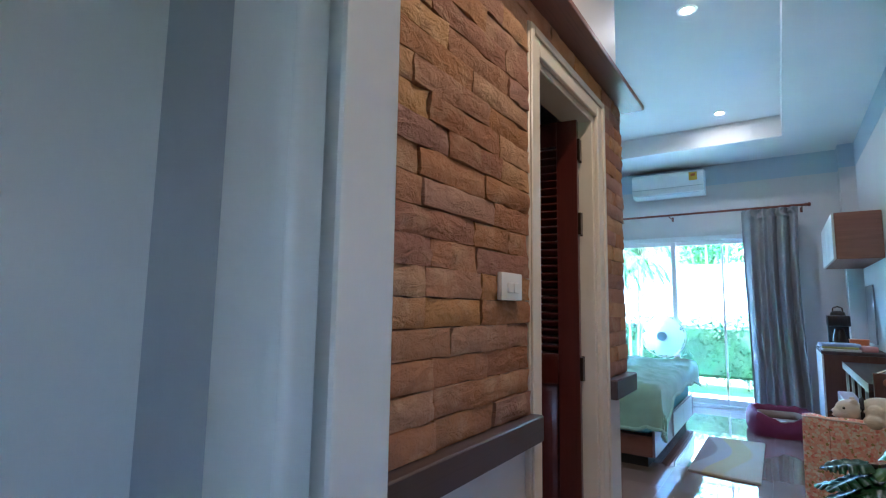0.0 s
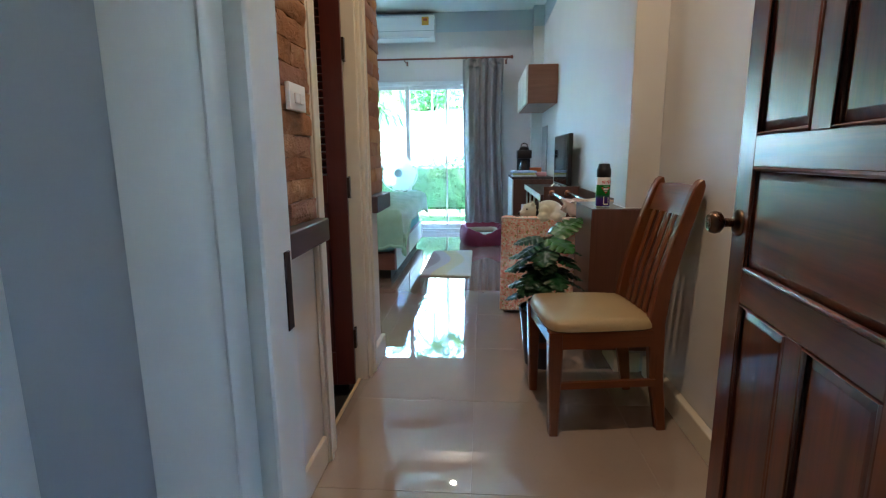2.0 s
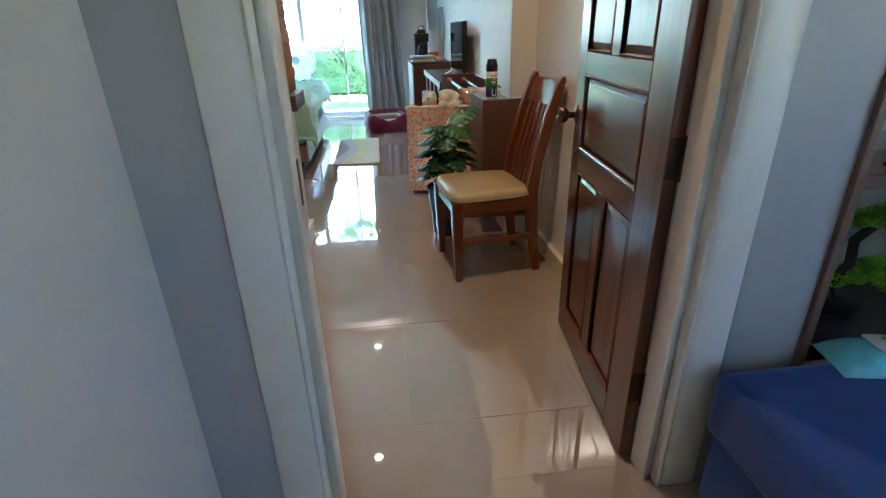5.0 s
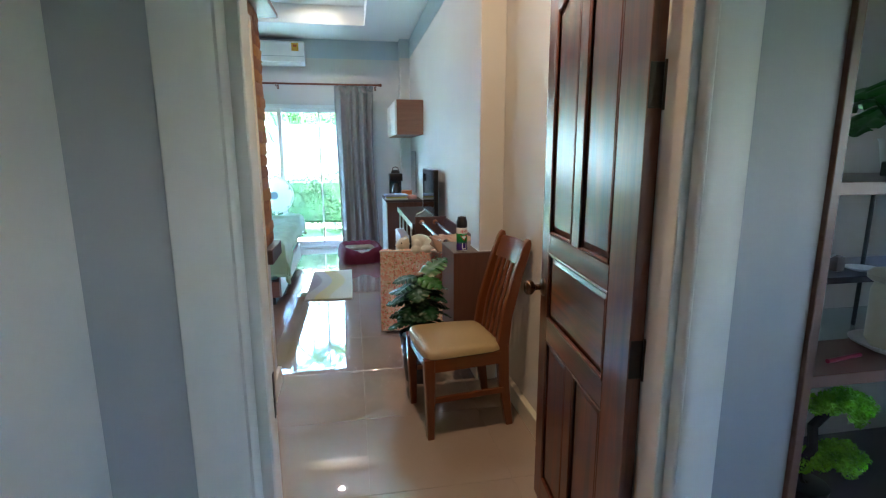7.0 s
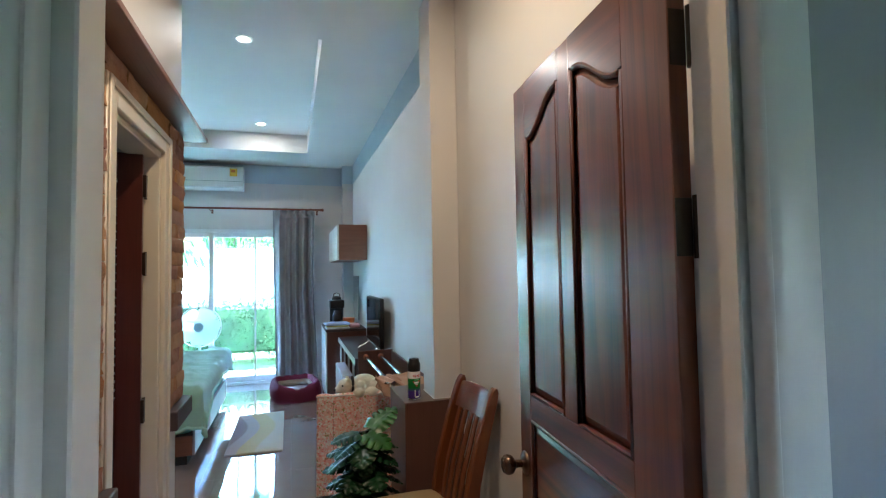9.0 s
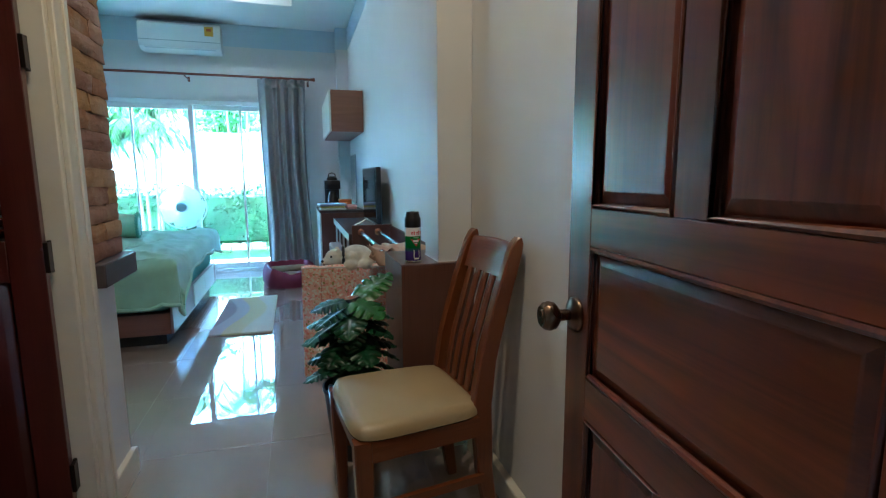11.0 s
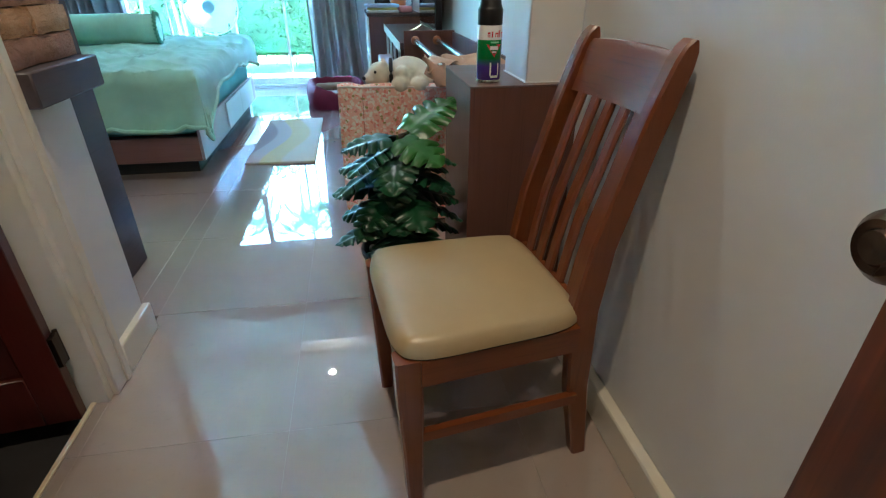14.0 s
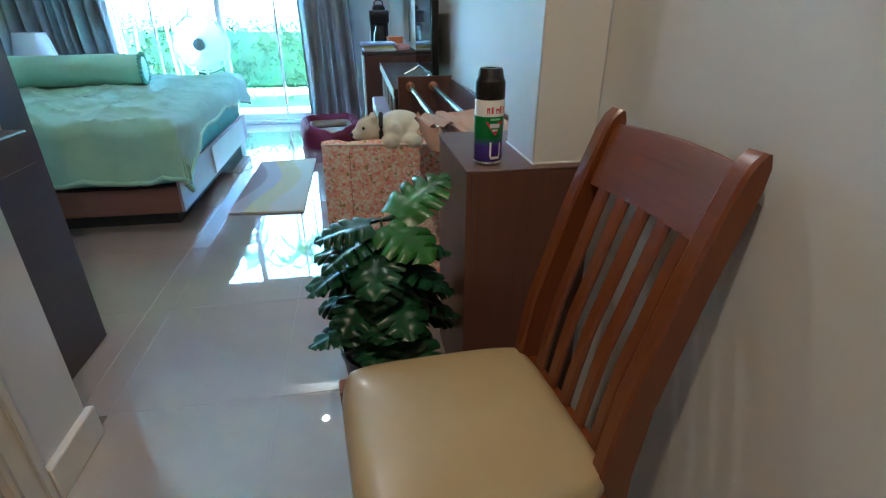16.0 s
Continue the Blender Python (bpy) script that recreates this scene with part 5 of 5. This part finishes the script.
gbm = sheet(60, 60, lambda u, v: (-400 + 800 * u, -400 + 800 * v, -0.14))
ground = setting("ground", gbm, GRASS, "bright green lawn", "ground")
setting("pavement_terrace", boxes((-3.5, 3.0, 7.30, 8.40, -0.14, -0.03), bevel=0.005), plain("pale_terrace_tile", (0.64, 0.62, 0.57), 0.5, var=0.1), "pale paved terrace strip", "terrace")
# unseen slab, coloured to tint the sunlight it bounces through the front windows
BOUNCE_GROUND = plain("bounce_ground", (0.30, 0.335, 0.22), 0.8, var=0.12, fine=40, coarse=1.5, relief=0.3)
setting("pavement_yard", boxes((-3.0, 12.0, -14.0, -3.32, -0.14, -0.06), (4.12, 12.0, -3.32, 5.0, -0.14, -0.06), (2.72, 4.12, 0.75, 5.0, -0.14, -0.06)), BOUNCE_GROUND, "unseen grey-green slab added to bounce sunlight into the front room", "pavement")
FENCE = plain("white_render", (0.70, 0.70, 0.67), 0.8, var=0.06, coarse=1.2, relief=0.2)
fence = setting("backdrop_garden_wall", boxes((-12, 12, 10.6, 10.75, -0.14, 1.90), (-12, 12, 10.55, 10.80, 1.90, 1.96), bevel=0.006), FENCE, "white rendered garden wall", "garden wall")
for x in (-6.0, -3.0, 0.0, 3.0, 6.0):
    part("pier", box(x - 0.12, x + 0.12, 10.52, 10.83, -0.14, 1.99, bevel=0.008), FENCE, fence)

FOL = plain("hedge_leaf", (0.040, 0.085, 0.022), 0.55, var=0.5, fine=30, coarse=5, relief=0.2)
FOL2 = plain("tree_leaf", (0.065, 0.14, 0.03), 0.55, var=0.5, fine=30, coarse=3, relief=0.2)
TRUNK = plain("palm_stem", (0.20, 0.23, 0.10), 0.7, var=0.3, fine=40)


def leaf_cloud(bm, r, centre, size, n, leaf):
    """Many small leaves spread through a body."""
    for _ in range(n):
        d = Vector((r.gauss(0, 1), r.gauss(0, 1), r.gauss(0, 1))).normalized() * (r.random() ** 0.33)
        p = Vector(centre) + Vector((d.x * size[0], d.y * size[1], d.z * size[2]))
        q = Euler((r.uniform(-1.2, 1.2), r.uniform(-1.2, 1.2), r.uniform(0, 6.28))).to_matrix()
        s = leaf * r.uniform(0.6, 1.3)
        vs = [bm.verts.new(p + q @ Vector(c)) for c in ((-s, 0, 0), (0, -s * 0.45, 0.1 * s), (s, 0, 0), (0, s * 0.45, 0.1 * s))]
        bm.faces.new(vs)


def hedge():
    r = random.Random(8)
    h = thing("hedge", (0, 9.85, -0.14), "clipped green hedge along the garden wall", "hedge")
    bm = bmesh.new()
    for i in range(60):
        x = -3.6 + i * 0.12
        for z in (0.30, 0.55, 0.80, 1.05):
            leaf_cloud(bm, r, (x, r.uniform(-0.08, 0.08), z + r.uniform(-0.05, 0.05)), (0.14, 0.24, 0.16), 90, 0.032)
    part("core", box(-3.6, 3.6, -0.12, 0.12, 0.18, 1.02, bevel=0.05), FOL, h)
    lv = part("leaves", bm, FOL, h, smooth=False)
    tagged(lv, "", "", "", "stuff")
    for i in range(24):
        x = -3.5 + i * 0.3
        part("trunk", tube([(x, 0, 0), (x + 0.02, 0.02, 0.2), (x - 0.02, 0, 0.5)], 0.014, 6), TRUNK, h)


hedge()


def feather_palm(x, y, high, seed, stems):
    r = random.Random(seed)
    p = thing("palm", (x, y, -0.14), "slender garden palm with several pale stems", "palm", "garden palms")
    for s in range(stems):
        a = s * math.tau / stems + r.uniform(-0.4, 0.4)
        bx0, by0 = 0.10 * math.cos(a), 0.10 * math.sin(a)
        lean = r.uniform(0.02, 0.16)
        tx, ty, tz = bx0 + lean * math.cos(a), by0 + lean * math.sin(a), high * r.uniform(0.7, 1.0)
        part("stem", tube([(bx0, by0, 0), ((bx0 + tx) / 2, (by0 + ty) / 2, tz * 0.5), (tx, ty, tz)], 0.020, 8, None, [1.2, 1.0, 0.8]), TRUNK, p)
        crown = bmesh.new()
        for k in range(10):
            fa = k * math.tau / 10 + r.uniform(-0.3, 0.3)
            ln = r.uniform(0.55, 0.95)
            for i in range(24):
                u = i / 23
                px = tx + math.cos(fa) * ln * u * (1 - 0.25 * u)
                py = ty + math.sin(fa) * ln * u * (1 - 0.25 * u)
                pz = tz + 0.85 * u - 1.05 * u * u
                for sd in (-1, 1):
                    w = 0.17 * math.sin(math.pi * (u * 0.85 + 0.1))
                    ex, ey = px - sd * math.sin(fa) * w + 0.06 * math.cos(fa), py + sd * math.cos(fa) * w + 0.06 * math.sin(fa)
                    hw = Vector((math.cos(fa), math.sin(fa), 0)) * 0.011
                    a0 = Vector((px, py, pz))
                    e0 = Vector((ex, ey, pz - 0.10 - 0.10 * r.random()))
                    crown.faces.new([crown.verts.new(q) for q in (a0 - hw, a0 + hw, e0 + hw * 0.3, e0 - hw * 0.3)])
        part("fronds", crown, FOL2, p, smooth=False)


feather_palm(-1.45, 9.05, 2.75, 1, 4)
feather_palm(-2.25, 9.25, 2.6, 2, 4)
feather_palm(-0.30, 10.32, 4.0, 9, 2)


def broad_plant(x, y, seed):
    r = random.Random(seed)
    p = thing("garden_plant", (x, y, -0.14), "leafy green garden plant", "plant", "garden plants")
    for k in range(15):
        a, tilt = r.uniform(0, 360), r.uniform(-80, -30)
        ln = r.uniform(0.35, 0.7)
        bm = sheet(8, 4, lambda u, v: (ln * u, (v - 0.5) * 0.12 * math.sin(math.pi * min(1, u + 0.06)), -0.20 * ln * u * u + 0.02 * abs(v - 0.5)))
        part("leaf", bm, FOL, p, at=pose(0.05 * math.cos(k), 0.05 * math.sin(k), 0.02, 0, tilt, a))


broad_plant(-1.25, 8.65, 3)
broad_plant(-1.75, 8.55, 4)
broad_plant(-2.5, 8.7, 6)


def tree(x, y, high, spread, seed):
    r = random.Random(seed)
    t = thing("tree", (x, y, -0.14), "broad leafy tree beyond the garden wall", "tree", "trees beyond the wall")
    part("trunk", tube([(0, 0, 0), (0.1, 0, high * 0.35), (0.0, 0.1, high * 0.7)], 0.14, 10, None, [1.2, 0.9, 0.5]), plain("bark", (0.16, 0.11, 0.07), 0.9, var=0.3, relief=0.6), t)
    crown = bmesh.new()
    for k in range(16):
        a = r.uniform(0, math.tau)
        d = spread * math.sqrt(r.random())
        c = (d * math.cos(a), d * math.sin(a), high * r.uniform(0.62, 1.0))
        part("limb", tube([(0, 0.05, high * 0.45), (c[0] * 0.5, c[1] * 0.5, high * 0.6), c], 0.045, 6, None, [1, 0.6, 0.25]), TRUNK, t)
        leaf_cloud(crown, r, c, (spread * 0.42, spread * 0.42, high * 0.13), 420, 0.075)
    part("crown", crown, FOL2, t, smooth=False)


tree(-1.5, 19.0, 4.5, 1.7, 21)
tree(1.4, 21.0, 3.9, 1.6, 22)
tree(-5.5, 20.0, 5.2, 2.2, 23)


def house():
    h = thing("house", (-3.2, 27.0, -0.14), "neighbouring house with a red tiled roof", "house")
    part("wall", box(-4, 3.0, 0, 6, 0, 3.3), FENCE, h)
    part("roof", prism([(-4.6, 3.3), (3.6, 3.3), (-0.5, 5.0)], 7.2, Matrix.Translation((0, 6.6, 0)) @ Matrix.Rotation(radians(90), 4, "X")), plain("red_roof_tile", (0.32, 0.10, 0.06), 0.8, var=0.3, fine=8), h)
    w = part("window", box(-0.6, 0.8, -0.03, 0.02, 1.2, 2.5), ALU, h)
    part("pane", box(-0.5, 0.7, -0.04, -0.031, 1.3, 2.4), plain("dark_pane", (0.03, 0.04, 0.06), 0.1), w)


house()

# ---- front room ----
TAUPE = plain("taupe_laminate", (0.17, 0.085, 0.058), 0.4, var=0.12)
DARKTOP = plain("dark_top", (0.045, 0.032, 0.030), 0.35, var=0.15)


def alcove():
    c = thing("open_shelf", (1.417, 0.0, 0.0), "brown open shelf unit standing in a wall opening", "shelf")
    part("post", box(0.044, 0.068, 0.632, 0.76, 0, 2.2, bevel=0.002), TAUPE, c)
    part("post", box(1.15, 1.178, 0.585, 0.76, 0, 2.2, bevel=0.002), TAUPE, c)
    for y1, z, th, mt in ((1.06, 0.36, 0.05, DARKTOP), (0.85, 0.826, 0.032, TAUPE), (1.06, 1.281, 0.03, TAUPE), (1.06, 2.17, 0.03, TAUPE)):
        part("shelf_board", box(0.069, 1.149, 0.66, y1, z, z + th, bevel=0.002), mt, c)
    part("glass_shelf", box(0.069, 1.149, 0.852, 1.10, 0.846, 0.854, bevel=0.001), glass("shelf_glass", (0.8, 0.9, 0.88)), c)
    part("raised_shelf", box(0.30, 1.149, 0.84, 1.06, 1.022, 1.040, bevel=0.002), DARKTOP, c, "dark raised shelf")
    for x, y in ((0.36, 0.95), (0.55, 0.95), (1.09, 0.95)):
        part("support", rod(None, (x, y, 0.8535), (x, y, 1.0225), 0.006), BLACK, c)
    part("support", rod(None, (0.55, 0.95, 1.0395), (0.55, 0.95, 1.2815), 0.006), BLACK, c)
    clip = part("clip", box(0.069, 0.078, 0.70, 0.735, 1.335, 1.395, bevel=0.002), BLACK, c, "black and steel cabinet hinge")
    part("clip_arm", box(0.069, 0.076, 0.70, 0.725, 1.312, 1.334, bevel=0.002), STEEL, clip)


alcove()
CLUMP = plain("bonsai_green", (0.28, 0.62, 0.03), 0.6, var=0.5, fine=70, coarse=20)


def bonsai():
    r = random.Random(12)
    c = thing("bonsai", (1.70, 0.80, 0.41), "artificial bonsai with bright green clumps in a small pot", "bonsai")
    part("pot", lathe([(0.035, 0), (0.055, 0.012), (0.060, 0.045), (0.055, 0.047)], 28), BLACK, c)
    part("trunk", tube([(0, 0, 0.04), (-0.03, 0, 0.09), (0.01, 0, 0.15), (0.0, 0, 0.22), (0.05, 0, 0.265)], 0.013, 8), plain("dark_twig", (0.03, 0.02, 0.015), 0.8), c)
    for x, z, w in ((0.07, 0.115, 0.11), (0.075, 0.275, 0.105)):
        bm = bmesh.new()
        for k in range(18):
            a, d = k * 2.4, math.sqrt((k + 0.5) / 18)
            leaf_cloud(bm, r, (x + w * 0.85 * d * math.cos(a), -0.01 + 0.06 * d * math.sin(a), z + 0.022 * (1 - d * d) + r.uniform(-0.012, 0.012)), (0.026, 0.024, 0.020), 170, 0.0075)
        part("foliage", bm, CLUMP, c, smooth=False)


bonsai()


def leafy(x, y, z, seed, label):
    r = random.Random(seed)
    c = thing("leafy_plant", (x, y, z), label, "plant")
    part("pot", lathe([(0.04, 0), (0.055, 0.09), (0.06, 0.10), (0.05, 0.10)], 24), WHITE_PLASTIC, c)
    for k in range(10):
        a = 36 * k + r.uniform(-15, 15)
        part("stalk", tube([(0, 0, 0.09), (0.08 * math.cos(radians(a)), 0.08 * math.sin(radians(a)), 0.16 + 0.016 * k)], 0.003, 6), STEM, c)
        part("leaf", leaf_mesh(0.17, 0.14, seed + k, 4, 0.6), LEAF_YOUNG, c, at=pose(0.08 * math.cos(radians(a)), 0.08 * math.sin(radians(a)), 0.16 + 0.016 * k, 0, 10, a))


leafy(1.98, 0.90, 1.312, 31, "green leafy plant in a white pot on the shelf")


def figurine():
    c = thing("candle_jar", (1.852, 0.752, 0.8585), "cream jar with a rounded lid on a white saucer", "jar")
    part("saucer", lathe([(0.045, 0), (0.088, 0.020), (0.092, 0.026), (0.086, 0.026), (0.045, 0.010)], 36), WHITE_PLASTIC, c)
    part("jar", lathe([(0.045, 0.011), (0.058, 0.03), (0.060, 0.16), (0.052, 0.185)], 32), plain("cream_glaze", (0.62, 0.55, 0.38), 0.3), c, "cream glazed jar")
    part("lid", lathe([(0.062, 0.186), (0.070, 0.192), (0.072, 0.204), (0.062, 0.214), (0.02, 0.222)], 32), plain("cream_lid", (0.66, 0.60, 0.46), 0.3), c)


figurine()
single("pen", rod(None, (1.615, 0.715, 0.864), (1.735, 0.735, 0.864), 0.0055), plain("maroon_plastic", (0.28, 0.01, 0.04), 0.35), (0, 0, 0), "dark red pen lying on the shelf", "pen")
single("adapter", box(1.80, 1.832, 0.885, 0.915, 1.0405, 1.088, bevel=0.012, seg=2), plain("brown_plastic", (0.06, 0.035, 0.03), 0.4), (0, 0, 0), "small brown adapter on the raised shelf", "adapter")
single("cable", tube([(1.805, 0.90, 1.09), (1.76, 0.89, 1.08), (1.70, 0.88, 1.04), (1.655, 0.87, 0.98), (1.65, 0.865, 0.92), (1.68, 0.86, 0.8575)], 0.003, 8), WHITE_PLASTIC, (0, 0, 0), "white cable hanging from the raised shelf", "cable")
single("small_plate", lathe([(0.022, 0), (0.042, 0.006), (0.045, 0.010), (0.040, 0.010), (0.02, 0.004)], 32), WHITE_PLASTIC, (1.90, 0.895, 1.0405), "small white plate on the raised shelf", "plate")
single("dark_box", box(1.86, 1.92, 0.76, 0.86, 1.3115, 1.35, bevel=0.003), BLACK_MATT, (0, 0, 0), "small black box on the shelf board", "box")

BLUE = plain("navy_upholstery", (0.005, 0.050, 0.26), 0.75, var=0.2, fine=500, coarse=8, relief=0.25, sheen=0.2)


def sofa():
    s = thing("sofa", (1.208, -0.258, -0.035), "navy blue upholstered sofa seat against the wall", "sofa")
    part("base", box(0.02, 2.2, 0.02, 0.84, 0.06, 0.28, bevel=0.02, seg=2), BLUE, s)
    part("seat", box(0.0, 2.2, 0.0, 0.855, 0.28, 0.455, bevel=0.035, seg=4), BLUE, s)
    for x in (0.08, 2.1):
        for y in (0.08, 0.78):
            part("leg", rod(None, (x, y, 0.035), (x, y, 0.062), 0.02), BLACK, s)


sofa()


def wipes():
    w = thing("wet_wipes", pose(1.625, 0.560, 0.4205, 0, 0, -12) @ Matrix.Scale(1.12, 4), "teal packet of wet wipes lying on the sofa", "packet")
    part("wrapper", sheet(24, 12, lambda u, v: (-0.12 + 0.24 * u, (v - 0.5) * (0.12 - 0.015 * math.sin(u * 25) * 0.1), 0.002 + 0.045 * (math.sin(math.pi * u) ** 0.45) * (math.sin(math.pi * v) ** 0.4) + 0.003 * noise.noise((u * 9, v * 6, 2)))), plain("teal_film", (0.17, 0.55, 0.62), 0.25, var=0.2, coarse=14), w)
    part("under", sheet(2, 2, lambda u, v: (-0.12 + 0.24 * u, (v - 0.5) * 0.12, 0.001)), plain("teal_film_under", (0.10, 0.42, 0.48), 0.3), w)
    part("lid", box(-0.05, 0.035, -0.032, 0.028, 0.046, 0.053, bevel=0.003), plain("pale_flap", (0.72, 0.70, 0.66), 0.3), w, "pale printed flap")
    part("print_patch", box(-0.02, 0.02, -0.018, 0.014, 0.0535, 0.0545), plain("print_yellow", (0.70, 0.48, 0.12), 0.4), w)
    part("print_patch", box(0.045, 0.09, -0.03, 0.03, 0.0375, 0.042), plain("print_pink", (0.65, 0.35, 0.45), 0.4), w)


wipes()

# ---- pieces of floor and wall ----
floor = setting("floor", boxes((-0.018, XR, 0.70, 2.786, -0.1, -0.0012), (-0.051, -0.018, 1.814, 2.371, -0.1, -0.0012), (XL, XR, 2.786, YW, -0.1, -0.0012), (-0.1, 4.0, -3.2, 0.70, -0.1, -0.0012), (1.415, 2.7, 0.70, 1.8, -0.1, -0.0012)), GROUT, "polished cream porcelain tile floor", "floor")
T = 0.606
tile_cache = {}


def tile_mesh(w, d):
    key = (round(w, 3), round(d, 3))
    if key not in tile_cache:
        bm = box(0, w, 0, d, -0.008, 0.0, bevel=0.0005)
        tile_cache[key] = finish("tile", bm, TILE, False)
    return tile_cache[key]


def lay(x_lo, x_hi, y_lo, y_hi, skip=None):
    for i in range(-6, 8):
        for j in range(-10, 10):
            x0, x1 = 0.495 + i * T, 0.495 + (i + 1) * T
            y0, y1 = 2.18 + j * T, 2.18 + (j + 1) * T
            a0, a1, b0, b1 = max(x0 + 0.0007, x_lo), min(x1 - 0.0007, x_hi), max(y0 + 0.0007, y_lo), min(y1 - 0.0007, y_hi)
            if a1 - a0 < 0.01 or b1 - b0 < 0.01:
                continue
            if skip and skip(a0, a1, b0, b1):
                continue
            ob = new("tile", tile_mesh(a1 - a0, b1 - b0))
            ob.matrix_basis = pose(a0, b0, 0)
            ob.parent = floor


lay(-0.018, XR, 0.72, YW)
lay(-0.051, -0.018, 1.815, 2.370)
lay(-0.111, -0.018, 2.786, YW)
lay(XL, -0.111, 2.786, YW)
lay(0.018, 4.0, -3.2, 0.72)

# split stones of the cladding, in courses
stone_wall = setting("wall_stone_cladding", boxes((-0.022, -0.014, 0.735, 1.705, 0.865, 2.127), (-0.022, -0.014, 2.478, 2.781, 0.872, 2.127), (-0.16, -0.022, 2.7055, 2.775, 0.872, 2.127), (-0.022, -0.014, 1.705, 2.478, 2.046, 2.127)), MORTAR, "rough split sandstone cladding in brown and ochre", "wall")
COURSE = 0.0632
srng = random.Random(5)


def stone_mesh(length, high, seed):
    r = random.Random(seed)
    nx, nz = 5, 3
    bm = bmesh.new()
    front = [[None] * (nz + 1) for _ in range(nx + 1)]
    back = [[None] * (nz + 1) for _ in range(nx + 1)]
    base = r.uniform(0.010, 0.019)
    for i in range(nx + 1):
        for k in range(nz + 1):
            rim = i in (0, nx) or k in (0, nz)
            dx = base + r.uniform(-0.004, 0.004) - (0.0045 if rim else 0)
            jy = 0 if i in (0, nx) else r.uniform(-0.12, 0.12) / nx
            jz = r.uniform(-0.0022, 0.0022) if k in (0, nz) else r.uniform(-0.006, 0.006)
            front[i][k] = bm.verts.new((max(0.002, dx), length * (i / nx + jy), high * k / nz + jz))
            if rim:
                back[i][k] = bm.verts.new((-0.004, length * i / nx, high * k / nz))
    for i in range(nx):
        for k in range(nz):
            bm.faces.new((front[i][k], front[i + 1][k], front[i + 1][k + 1], front[i][k + 1]))
    for i in range(nx):
        bm.faces.new((front[i][0], back[i][0], back[i + 1][0], front[i + 1][0]))
        bm.faces.new((front[i][nz], front[i + 1][nz], back[i + 1][nz], back[i][nz]))
    for k in range(nz):
        bm.faces.new((front[0][k], front[0][k + 1], back[0][k + 1], back[0][k]))
        bm.faces.new((front[nx][k], back[nx][k], back[nx][k + 1], front[nx][k + 1]))
    return finish("brick", bm, STONE, True)


def stone_run(y0, y1, z0, z1, x=-0.014, turn=False):
    n = round((z1 - z0) / COURSE)
    h = (z1 - z0) / n
    for c in range(n):
        y = y0
        first = True
        while y < y1 - 0.005:
            w = srng.choice((0.20, 0.25, 0.3, 0.32)) * srng.uniform(0.9, 1.1)
            if first:
                w *= srng.uniform(0.4, 1.0)
            first = False
            if y1 - (y + w) < 0.09:
                w = y1 - y
            ob = new("brick", stone_mesh(w - 0.003, h - 0.0025, srng.random()))
            ob.matrix_basis = pose(x, y + 0.0015, z0 + c * h) if not turn else pose(y + w - 0.0015, 2.786, z0 + c * h, 0, 0, 90)
            ob.parent = stone_wall
            y += w


stone_run(0.748, 1.704, 0.864, 2.126)
stone_run(2.479, 2.781, 0.872, 2.126)
stone_run(1.706, 2.478, 2.046, 2.126)
